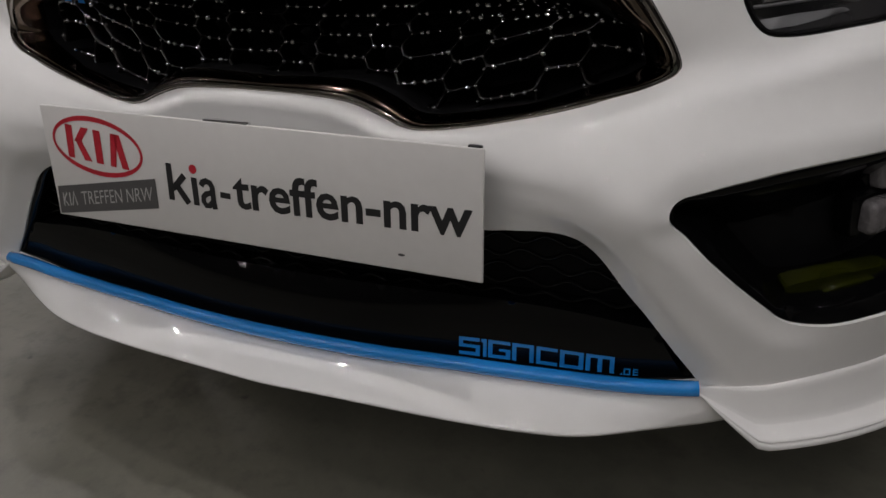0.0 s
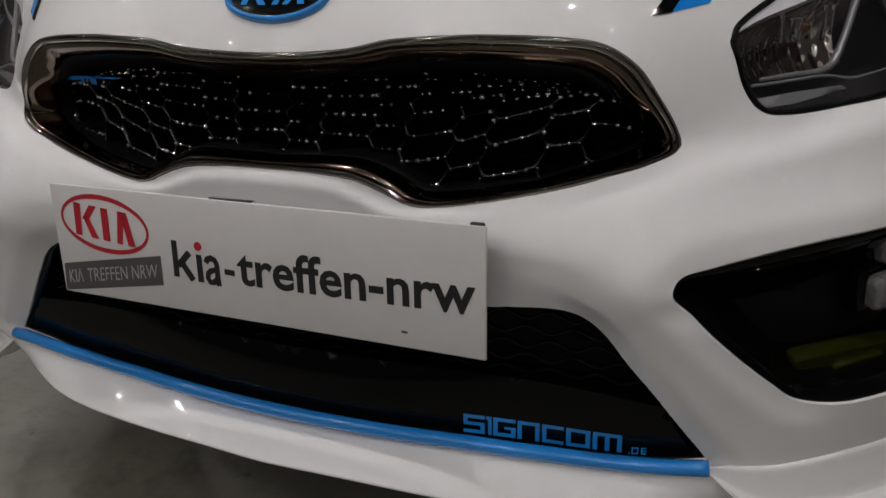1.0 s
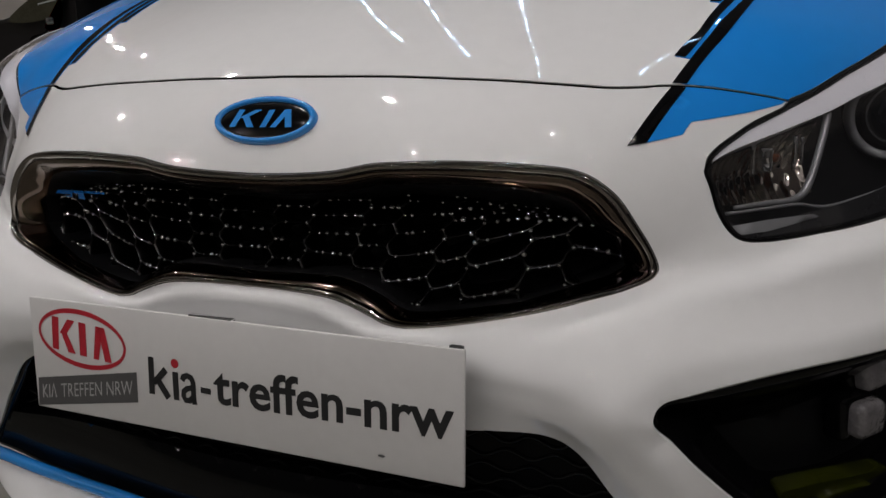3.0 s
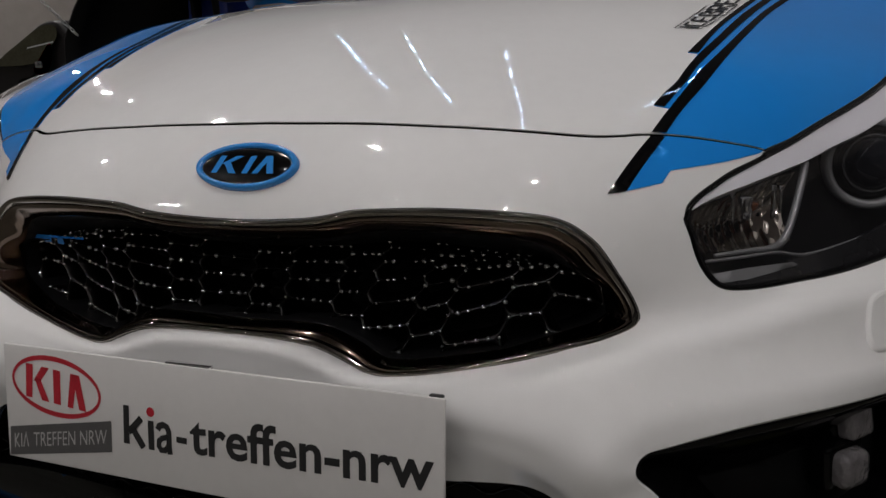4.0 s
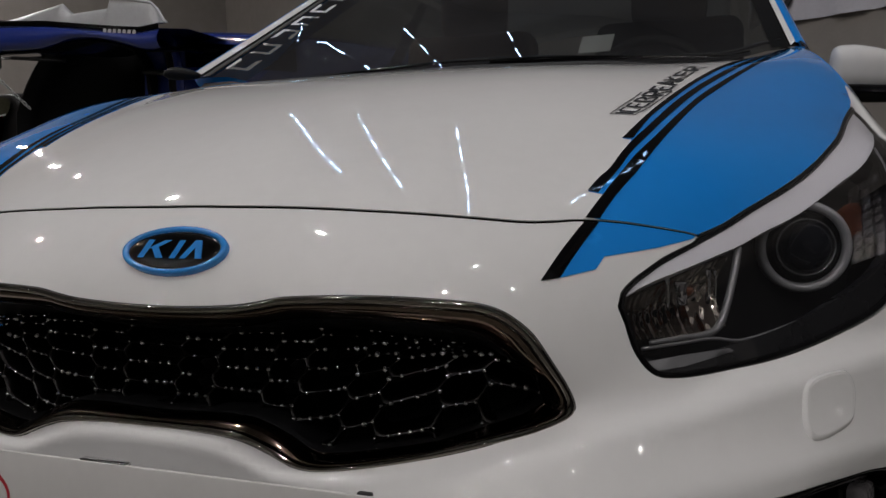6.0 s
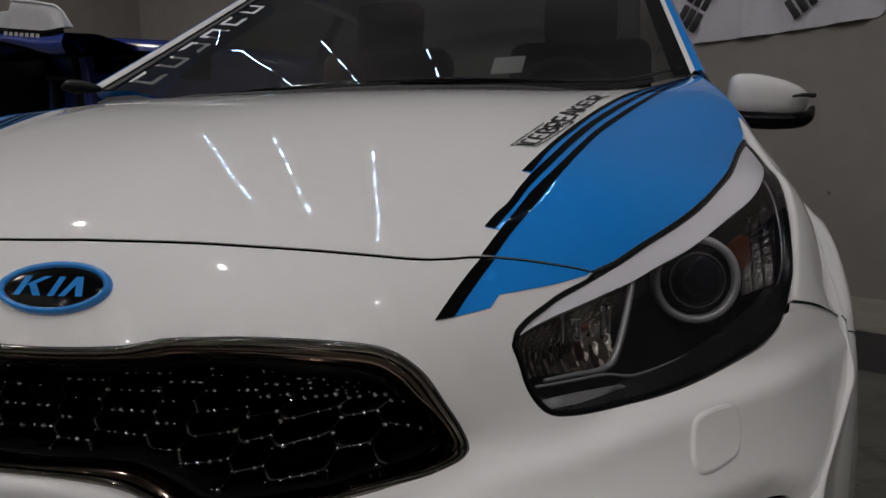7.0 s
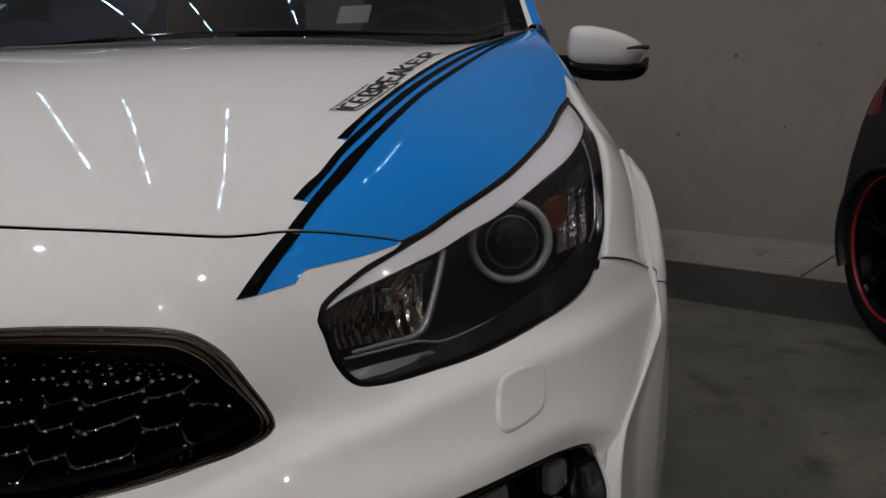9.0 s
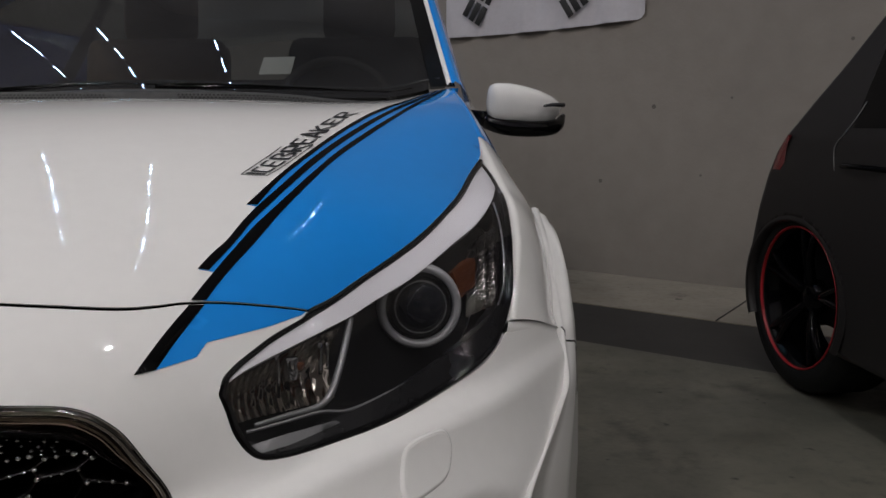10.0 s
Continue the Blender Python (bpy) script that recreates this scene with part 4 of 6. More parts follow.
# ---- washer caps ----
for s in (1, -1):
    l = side_loop([(.619, 5.36), (.620, 5.50), (.628, 5.56), (.643, 5.58), (.656, 5.545), (.664, 5.38), (.666, 5.15), (.663, 5.0), (.652, 4.94), (.638, 4.91), (.629, 4.95), (.622, 5.1)], s)
    cap = part("washer_cap", skin(l, (), .008, lift=.0035, relief=bumper_relief), WHITE, car, "white headlamp washer cap")
    ccw = l if np.sum(l[:, 0] * np.roll(l[:, 1], -1) - np.roll(l[:, 0], -1) * l[:, 1]) > 0 else l[::-1]
    part("cap_edge", ribbon(ccw, [(-.0035, -.003), (-.003, .0005), (-.001, .003), (.002, .0037)], relief=bumper_relief), WHITE, cap)

# ---- headlamps ----


def inset(x, v, d, s=1):
    return body(s * np.asarray(x, float), v) - d * normal(s * np.asarray(x, float), v)


for s in (1, -1):
    loop = lamp_edge if s > 0 else flip(lamp_edge)
    ccw = loop if np.sum(loop[:, 0] * np.roll(loop[:, 1], -1) - np.roll(loop[:, 0], -1) * loop[:, 1]) > 0 else loop[::-1]
    lamp = part("headlamp", skin(shrunk(ccw, .001), (), .02, lift=-.075), MATBLACK, car, "black-backed projector headlamp")
    part("lamp_wall", ribbon(ccw, [(.0, -.08), (.001, -.004), (.0025, -.0015), (.0065, -.002), (.008, -.006), (.010, -.03)]), GLOSSBLACK, lamp)
    cover = part("lamp_cover", skin(shrunk(ccw, .003), (), .012, lift=0.0), LENS, lamp, "clear lamp cover")
    cover.visible_shadow = False
    lid_top = [(.463, 7.38), (.473, 7.63), (.490, 7.94), (.522, 8.38), (.553, 8.86), (.587, 9.27), (.618, 9.55), (.648, 9.89), (.674, 10.16), (.698, 10.45), (.719, 11.02), (.734, 11.38)]
    lid_low = [(.754, 10.92), (.744, 10.36), (.730, 10.06), (.712, 9.79), (.687, 9.57), (.665, 9.36), (.637, 9.09), (.618, 8.90), (.594, 8.62), (.571, 8.30), (.543, 8.06), (.517, 7.85), (.493, 7.66), (.477, 7.5), (.465, 7.32)]
    l = np.vstack([spline(xk(lid_top), 4), spline(xk(lid_low), 4)])
    part("eyelid", skin(l if s > 0 else flip(l), (), .012, lift=-.004, flange=.02), EYELID, lamp, "pale silver-white strip along the lamp's top")
    lowrim = [q for q in LAMP_LOW if q[1] < 6.9]
    l = np.vstack([spline(xk(lowrim), 4), spline(xk([(.478, 6.3), (.498, 6.12), (.55, 6.17), (.61, 6.3), (.67, 6.5), (.72, 6.72), (.745, 6.95)]), 4)])
    part("lower_bezel", skin(l if s > 0 else flip(l), (), .012, lift=-.006, flange=.02), BEZEL, lamp)
    # inner reflector: a bowl of upright pillowed flutes, with the bulb and its shield
    x, v = np.meshgrid(np.linspace(.468, .562, 121), np.linspace(6.5, 8.05, 49))
    d = .056 - .032 * (((x - .515) / .05)**2 + .6 * ((v - 7.25) / .8)**2) + .0011 * abs(np.sin((x - .468) * math.pi / .0075)) + .0004 * abs(np.sin((v - 6.5) * math.pi / .31 + 1.9 * np.floor((x - .468) / .0075)))
    P = inset(x, np.minimum(v, 7.5 + (x - .47) * 7.5), np.maximum(d, .008)[..., None], s)
    refl = part("reflector", grid(P), REFLECT, lamp, "fluted brownish reflector with sparkles")
    c, n = inset(.527, 7.35, .042, s), normal(.527 * s, 7.35)
    up_ = (0, 0, 1)
    part("bulb_shield", spun([(-.012, .0001), (-.012, .0065), (-.010, .0075), (.010, .0075), (.012, .0065), (.012, .0001)], c + n * .014, up_, 24), BRIGHT, refl, "small bright bulb shield")
    part("bulb", spun([(-.02, .006), (.0, .0065), (.010, .005), (.014, .0001)], c + n * .002 + np.array([.012 * s, 0, .004]), n, 20), AMBER, refl, "amber bulb")
    for dx, dv, w in ((-.013, .02, .0022), (.026, .0, .0026), (.033, -.05, .0018)):
        q = inset(.527 + dx, 7.35 + dv, .026, s)
        part("reflector_rib", tube([q + np.array([0, 0, h]) for h in np.linspace(-.016, .018, 6)], w, 10), BRIGHT, refl)
    path = [inset(x, v, d, s) for x, v, d in ((.573, 8.3, .012), (.572, 7.74, .014), (.567, 6.95, .016), (.559, 6.55, .017), (.546, 6.43, .016), (.522, 6.43, .014), (.492, 6.42, .010))]
    part("chamber_trim", tube(spline(path, 6), np.concatenate([np.full(19, .0042), np.linspace(.0042, .002, 18)]) * .95, 10), TRIMGREY, lamp, "satin silver chamber edge")
    l = xk([(.487, 6.12), (.52, 6.15), (.560, 6.15), (.565, 6.10), (.52, 5.98), (.494, 5.96)])
    part("silver_tray", skin(l if s > 0 else flip(l), (), .012, lift=-.0045, flange=.004), TRIMGREY, lamp)
    path = [inset(x, v, .012, s) for x, v in ((.486, 6.34), (.52, 6.34), (.55, 6.34), (.575, 6.25), (.61, 6.3), (.67, 6.42), (.712, 6.52))]
    part("lower_trim", tube(spline(path, 5), .0017, 6), TRIMGREY, lamp)
    # projector
    c = np.array([.6405 * s, .408 if s > 0 else .325, .6845])
    n = np.array([.22 * s, -1, .06])
    n /= np.linalg.norm(n)
    proj = part("projector", spun([(-.05, .0335), (-.004, .0335), (.001, .0330), (.0032, .0322), (.0022, .0308), (-.004, .0302)], c, n, 56), SILVER, lamp, "round projector with thin silver edge")
    part("projector_glass", spun([(-.004, .031), (.003, .029), (.008, .024), (.012, .017), (.0145, .009), (.0152, .0001)], c, n, 48), PROJ, proj, "dark convex glass")
    part("projector_collar", spun([(-.006, .0335), (-.012, .0385), (-.010, .043)], c, n, 56), GLOSSBLACK, proj)
    part("halo", spun([(-.014, .0425), (-.004, .0430), (-.001, .0445), (-.001, .0500), (-.004, .0525), (-.012, .0535)], c, n, 64), HALO, proj, "pale ring round the projector")
    part("shroud", spun([(-.012, .0535), (-.022, .0535), (-.06, .050)], c, n, 48), MATBLACK, proj)
    l = spline(xk([(.702, 9.0), (.716, 9.1), (.732, 8.9), (.732, 8.2), (.720, 7.75), (.706, 7.7), (.708, 8.1), (.704, 8.6)]), 4, True)
    amber = part("side_reflector", skin(l if s > 0 else flip(l), (), .01, lift=-.03, flange=.01), AMBER, lamp, "amber side reflector")
    x, v = np.meshgrid(np.linspace(.708, .730, 9), np.linspace(7.85, 8.9, 73))
    part("reflector_facets", grid(inset(x, v, (.026 + .0016 * abs(np.sin((v - 7.85) * math.pi / .15)))[..., None], s)), AMBER, amber)
    x, v = np.meshgrid(np.linspace(.730, .764, 41), np.linspace(6.95, 9.6, 90))
    d = .014 + .030 * (1 - (x - .730) / .034) + .0013 * abs(np.sin((x - .730) * math.pi / .0085)) + .0007 * abs(np.sin((v - 6.95) * math.pi / .3))
    part("side_facets", grid(inset(x, v, d[..., None], s)), SIDEFACET, lamp, "fluted side reflector")
    # clear inner rim along the outer edge
    path = [inset(x, v, .010, s) for x, v in ((.748, 10.3), (.756, 9.6), (.760, 8.8), (.760, 8.0), (.757, 7.3), (.748, 6.9))]
    part("edge_rim", tube(spline(path, 6), .0024, 8), BRIGHT, lamp, "clear bright rim inside the cover")

# ---- wheel arch flares ----
ARCH_Y, ARCH_Z = .93, .33
low_crest = body(np.array([.78, .76, .755, .757]), np.array([.92, 1.8, 2.6, 3.2]))
crest = spline(np.vstack([low_crest, [(.766, .337, .469), (.785, .392, .485), (.805, .446, .500), (.825, .497, .521), (.840, .538, .541), (.8408, .578, .576), (.840, .614, .605), (.8425, .724, .651), (.842, .83, .700), (.838, .946, .745)]]), 5)
outer = spline([(.862, .60, .25), (.866, .60, .29), (.869, .602, .33), (.870, .604, .36), (.872, .607, .40), (.872, .61, .43), (.872, .613, .46), (.872, .618, .495), (.872, .628, .535), (.872, .648, .58), (.872, .68, .62), (.872, .77, .675), (.871, .87, .71), (.868, .97, .724)], 5)
for s in (1, -1):
    rows = []
    for k, o in zip(fuller(crest, s), fuller(outer, s)):
        d = (o - k) / np.linalg.norm(o - k)
        n = np.array([.62, -.62, .45])
        n /= np.linalg.norm(n)
        rim_in = np.array([o[0] - .008, o[1] + .012, o[2] - .02])
        rows.append(np.array([k - d * .016 - n * .012, k - d * .009 + n * .002, k - d * .006 + n * .008, k + d * .003 + n * .009, k + d * .007 + n * .006, k + d * .011 - n * .001, k + (o - k) * .35 + n * .004, k + (o - k) * .7 + n * .004, o, o + [-.001, .004, -.004],
                              rim_in, rim_in + [-.10, .01, -.01]]) * [s, 1, 1])
    flare = part("wheel_arch_flare", grid(np.array(rows)), WHITE, car, "white bolt-on wheel arch flare")
    i = int(np.argmin(np.abs(crest[:, 2] - .605)))
    part("flare_gap", tube(np.array([rows[i - round(6 * (c - 2) / 6)][c] for c in range(2, 9)]) + np.array([.0005 * s, -.0005, 0]), .0011, 6), SEAL, flare)


def wheel(c, s, parent, rimmat=RIM, edge=None, r=.315, w=.225, rim=.235, spokes=5):
    """Tyre and spoked rim; s: the side that faces outwards."""
    ax = Vector((s, 0, 0))
    out = part("wheel", spun([(-w / 2 + .01, rim), (-w / 2, rim + .02), (-w / 2 + .015, r - .015), (-w / 2 + .04, r), (w / 2 - .04, r), (w / 2 - .015, r - .015), (w / 2, rim + .02), (w / 2 - .01, rim), (w / 2 - .03, rim - .012)], c, ax, 56), RUBBER, parent, "black tyre")
    part("rim_barrel", spun([(-w / 2 + .01, rim), (-.03, rim - .03), (w / 2 - .04, rim - .02), (w / 2 - .014, rim - .008), (w / 2 - .012, rim)], c, ax, 56), rimmat, out)
    if edge:
        part("rim_edge", spun([(w / 2 - .016, rim - .006), (w / 2 - .008, rim - .004), (w / 2 - .007, rim + .002), (w / 2 - .014, rim + .004)], c, ax, 56), edge, out, "thin red rim edge")
    for k in range(spokes):
        a = 2 * math.pi * k / spokes + .3
        for da in (-.16, .16):
            p = [Vector(c) + Vector((s * (w / 2 - .05 + .012 * math.sin(q * 3)), math.cos(a + da * q) * rr, math.sin(a + da * q) * rr)) for q, rr in ((0, .05), (.5, rim * .5), (1, rim - .012))]
            part("spoke", tube(spline([tuple(q) for q in p], 4), [.016, .015, .0145, .014, .014, .0135, .013, .013, .013], 6), rimmat, out)
    part("hub", spun([(w / 2 - .08, .06), (w / 2 - .045, .055), (w / 2 - .04, .03), (w / 2 - .04, .0001)], c, ax, 24), rimmat, out)
    return out


for s in (1, -1):
    for y in (.93, 3.58):
        wheel((s * .735, y, .315), s, car)

# ---- cabin ----
part("underbody", box((-.66, .45, .17), (.66, 3.9, .26), .03), MATBLACK, car)
part("engine_bay", box((-.62, .40, .26), (.62, 1.1, .66), .05), MATBLACK, car)
xs = np.linspace(-.745, .69, 33)


def base_y(x):
    return 1.165 + .045 * (abs(x) / .68)**2.2


def foot_z(x):
    return .983 - .018 * ease(abs(x) / .5) + .020 * ease((abs(x) - .54) / .12)


def hood_tail(x):
    return body(x, 13.0)


rows = []
for t, dz in ((0, -.02), (.02, -.008), (.05, -.004), (.15, .010), (.20, .013), (.30, .012), (.6, .005), (.95, .004), (1, .003), (1.0, -.03)):
    r = []
    for x in xs:
        a, b = hood_tail(x), np.array([x * 1.0, base_y(x) + .02, foot_z(x)])
        r.append(a + (b - a) * t + [0, .003, dz - .014 * ease((x - .30) / .25)])
    rows.append(r)
cowl = part("cowl", grid(np.array(rows)), COWLBLACK, car, "black plastic cowl below the windscreen")
V, F = [], []
for i, x in enumerate(np.linspace(-.6, .6, 150)):
    if (i // 18) % 5 == 4:
        continue
    for j in range(3):
        a, b = hood_tail(x), np.array([x, base_y(x), foot_z(x) - .002])
        p = a + (b - a) * (.060 + .034 * j) + [.004 * (j % 2), .0014, -.0018 + .0047 * j - .014 * ease((x - .30) / .25)]
        up_ = (b - a) * .012 + [0, 0, .0017]
        n = len(V)
        V += [p + [-.0026, 0, 0], p - up_, p + [.0026, 0, 0], p + up_]
        F.append((n, n + 1, n + 2, n + 3))
tagged(part("cowl_holes", (V, F), RUBBER, cowl), kind="stuff")

n = 33
u = np.linspace(-1, 1, n)
top = np.stack([.57 * u, 2.0 - .165 * (1 - abs(u)**3), 1.39 - .089 * (1 - u * u)], 1)
top[:, 0] -= .06 * ease((-u - .4) / .6)
xs = .672 * u - .078 * ease((-u - .4) / .6)
foot = np.array([(x, base_y(x) + .018 - .012 * max(0, -w - .5), foot_z(x) - .002 + .018 * ease((-w - .5) / .5)) for x, w in zip(xs, u)])
rows = [foot + (top - foot) * t + np.outer(np.cos(xs / .672 * math.pi / 2), [0, -.0139, .0087]) * math.sin(math.pi * t**.878) for t in np.linspace(0, 1, 25)]
screen = part("windscreen", grid(np.array(rows)), GLASS, car, "dark reflecting windscreen")
screen.visible_shadow = False
SR = np.array(rows)
for s in (1, -1):
    j = n - 1 if s > 0 else 0
    edge = SR[:, j]
    inn = edge + np.array([-.016 * s, .0, .004])
    out = edge + np.array([.022 * s, .004, .004])
    out2 = edge + np.array([.048 * s, .05, -.012])
    out3 = edge + np.array([.056 * s, .10, -.03])
    part("screen_border", grid(np.array([inn + [-.016 * s, -.004, .0], inn, out])), GLOSSBLACK, car)
    div = edge + (out - edge) * (.6 if s > 0 else 1)  # where white meets the blue film
    part("pillar", grid(np.array([edge + [.004 * s, 0, .006], (edge + div) / 2 + [.004 * s, -.004, .012], div + [0, -.004, .010], div + [.004 * s, 0, .002]])), WHITE, car, "white windscreen pillar")
    part("pillar_film", grid(np.array([div + [.001 * s, -.003, .008], out + [0, -.005, .011], (out + out2) / 2 + [0, -.01, .012], out2 + [0, 0, .002], out3, out3 + [0, .03, -.03]])), BLUE, car, "blue film on the windscreen pillar")
roof_rows = []
for t in np.linspace(0, 1, 14):
    r = SR[-1].copy()
    r[:, 1] += 1.75 * t
    r[:, 2] += .05 * math.sin(math.pi * min(t * 1.3, 1) * .9) - .12 * t**3 + .15 * ease(t * 3) * (1 - u * u)
    roof_rows.append(r)
part("roof", thick(grid(np.array(roof_rows)), .02), WHITE, car)
for s in (1, -1):
    belt = np.array([(s * (.70 + .06 * math.sin(math.pi * t)), 1.36 + 2.1 * t, .955 + .05 * t) for t in np.linspace(0, 1, 16)])
    rail = np.array([SR[-1][n - 1 if s > 0 else 0] + [s * .03, 1.45 * t, .01 * math.sin(math.pi * t)] for t in np.linspace(0, 1, 16)])
    front = SR[:, n - 1 if s > 0 else 0] + [s * .08, .1, -.03]
    g = part("side_window", grid(np.array([belt + (rail - belt) * t for t in np.linspace(0, 1, 5)])), SIDEGLASS, car, "dark side window")
    part("door_pillar", grid(np.array([belt[7:9] + (rail[7:9] - belt[7:9]) * t + [s * .004, 0, 0] for t in np.linspace(0, 1, 5)])), GLOSSBLACK, car)
    low = belt.copy()
    rows = [belt + [0, 0, .0], belt + [s * .03, 0, -.03], belt * [1, 1, 0] + [s * .06, 0, .75], belt * [1, 1, 0] + [s * .075, 0, .5], belt * [1, 1, 0] + [s * .06, 0, .25]]
    part("door", thick(grid(np.array(rows)), .02), WHITE, car)
    part("wing_rear", thick(grid(np.array([[(s * .765, y, z) for y, z in ((1.0, .72), (1.12, .76), (1.36, .86))], [(s * .84, y, z) for y, z in ((1.05, .66), (1.15, .68), (1.30, .70))], [(s * .85, y, z) for y, z in ((1.3, .5), (1.3, .5), (1.32, .5))], [(s * .84, y, z) for y, z in ((1.3, .25), (1.3, .25), (1.32, .25))]])), .015), WHITE, car)
part("rear_body", box((-.80, 3.35, .3), (.80, 4.1, 1.0), .12, 3), WHITE, car)

# wipers
for a, b, lift in ((-.50, .14, .008), (.05, .60, .008)):
    p = [(x, base_y(x) + .03 + .02 * math.sin((x - a) / (b - a) * 2.6), foot_z(x) + .006 + lift * math.sin((x - a) / (b - a) * math.pi)) for x in np.linspace(a, b, 14)]
    wp = part("wiper", tube(p, np.linspace(.010, .005, 14), 8), GLOSSBLACK, car, "black wiper arm")
    q = [(x, base_y(x) + .055 + .02 * math.sin((x - a) / (b - a) * 2.6), foot_z(x) + .012 + lift) for x in np.linspace(a + .1, b + .06, 14)]
    part("blade", tube(q, .0045, 6), SEAL, wp)
part("cowl_cap", tube(spline([(-.70, 1.16, 1.000), (-.76, 1.155, 1.008), (-.80, 1.15, 1.008)], 5), [.006, .010, .013, .015, .016, .017, .017, .016, .014, .010, .005], 10), MATBLACK, car)

# pale outline glyph shapes along the screen's edge: writing too blurred to read
for k in range(6):
    t0, t1 = 1.0 + k * 1.75, 1.0 + k * 1.75 + 1.15

    def pt(t, c):
        t *= 24 / 14
        i = min(int(t), 23)
        a = SR[i] + (SR[i + 1] - SR[i]) * (t - i)
        return a[0] * (1 - c) + a[4] * c + np.array([0, -.004, .004])

    box_ = [(t0, .20), (t1, .20), (t1, .60), (t0, .60)]
    in_ = [(t0 + .22, .28), (t1 - .22, .28), (t1 - .22, .52), (t0 + .22, .52)]
    V = [pt(*q) for q in box_ + in_]
    F = [(i, (i + 1) % 4, 4 + (i + 1) % 4, 4 + i) for i in range(4) if (i + k) % 4 != 1]
    part("screen_mark", (V, F), EYELID, screen, "pale blurred lettering", smooth=False)

# mirror
for s in (1,):
    base = np.array([.871, 1.50, .952])
    us = 1 - 2 * ease(np.linspace(0, 1, 34))[::-1]
    high = np.interp(us, [-1, -.97, -.9, -.75, -.4, 0, .4, .75, .93, 1], [.0, .62, .86, .97, 1, .90, .72, .45, .20, .0]) * .052
    deep = np.interp(us, [-1, -.97, -.9, -.6, 0, .5, .85, .96, 1], [.0, .55, .82, .98, 1, .86, .55, .25, .0]) * .058
    wide = np.interp(us, [-1, -.95, -.8, -.3, .3, .7, .92, 1], [.0, .5, .8, 1, .95, .7, .35, .0]) * .060
    for q in (high, deep, wide):
        q[1:-1] = (q[:-2] + 2 * q[1:-1] + q[2:]) / 4
    rings = []
    for u, hi, lo, w in zip(us, high, deep, wide):
        rings.append([(base + np.array([u * .098, .035 * u + w * math.copysign(abs(math.sin(a))**.8, math.sin(a)), (hi if math.cos(a) > 0 else lo) * math.copysign(abs(math.cos(a))**.8, math.cos(a)) - .004 * u])) * [s, 1, 1] for a in np.linspace(0, 2 * math.pi, 33)])
    V, F = grid(np.array(rings))
    mir = part("mirror", (V, F), WHITE, car, "white door mirror shell")
    path = spline([(.77 * s, 1.45, .912), (.82 * s, 1.445, .897), (.90 * s, 1.455, .892), (.952 * s, 1.49, .900), (.974 * s, 1.53, .925)], 5)
    part("mirror_base", tube(path, np.interp(np.linspace(0, 1, len(path)), [0, .3, .7, 1], [.019, .021, .019, .006]), 10), GLOSSBLACK, mir, "black mirror underside")
    path = spline([(.915 * s, 1.450, .948), (.94 * s, 1.466, .951), (.970 * s, 1.497, .951)], 5)
    part("indicator", tube(path, np.linspace(.003, .006, len(path)), 8), SMOKE, mir, "narrow grey indicator")
    part("mirror_arm", tube([(.73 * s, 1.47, .922), (.80 * s, 1.47, .915)], .02, 10), GLOSSBLACK, mir)

# inside: dashboard, wheel, seats
part("dashboard", turned(box((-.66, 1.25, .80), (.66, 1.75, .96), .05, 3), Matrix.Identity(4)), MATBLACK, car)
part("paper_card", turned(box((-.045, -.001, -.03), (.045, .001, .03), .0008), pose(.225, 1.62, 1.062, -38, 0, -12)), SIGNWHITE, car, "pale paper card on the dashboard")
part("steering_wheel", spun([(math.sin(a) * .014, .18 + math.cos(a) * .014) for a in np.linspace(0, 2 * math.pi, 10)], (.34, 1.86, .93), (0, -.9, .35), 40), CLOTH, car)
for x, m in ((.36, CLOTH), (-.36, BROWN)):
    seat = part("seat", turned(box((-.25, -.06, 0), (.25, .09, .68), .05, 3), pose(x, 2.25, .55, -14)), m, car, "front seat seen through the screen")
    part("headrest", turned(box((-.13, -.05, 0), (.13, .06, .2), .045, 3), pose(x, 2.43, 1.2, -10)), m, seat)
part("rear_bench", box((-.60, 2.95, .5), (.60, 3.15, 1.1), .06, 3), CLOTH, car)

# ---- sign board in the place of the number plate ----
PZ, PT = .520, radians(6.5)
pu, pw_, pn = np.array([1, 0, 0.0]), np.array([0, math.sin(PT), math.cos(PT)]), np.array([0, -math.cos(PT), math.sin(PT)])
po = np.array([0, 0, PZ])
H = .1335
rot = Matrix(((1, 0, 0, 0), (0, math.cos(PT), math.sin(PT), 0), (0, -math.sin(PT), math.cos(PT), PZ), (0, 0, 0, 1)))
sign = part("sign_board", turned(box((-.273, 0, -H), (.273, .004, 0), .0012, 2), rot), SIGNWHITE, car, "white printed show sign in the plate holder")
part("plate_holder", turned(box((-.262, .0045, -H + .01), (.262, .022, -.006), .003, 2), rot), MATBLACK, sign)
part("holder_clip", turned(box((-.042, .001, -.002), (.014, .009, .0018), .001, 2), rot), BRIGHT, sign, "bright metal clip")
part("corner_tab", turned(box((.256, .002, -.004), (.270, .008, .002), .0015, 2), rot), SEAL, sign)


def on_sign(shape, mat, name, label="", lift=.0006, parent=None):
    return flat_on(shape, po, pu, pw_, pn, lift, mat, name, parent or sign, label)


TL = radians(-4.8)


def tilted(p, cx=-.195, cy=-.0425):
    return [(cx + x * math.cos(TL) - y * math.sin(TL), cy + x * math.sin(TL) + y * math.cos(TL)) for x, y in p]


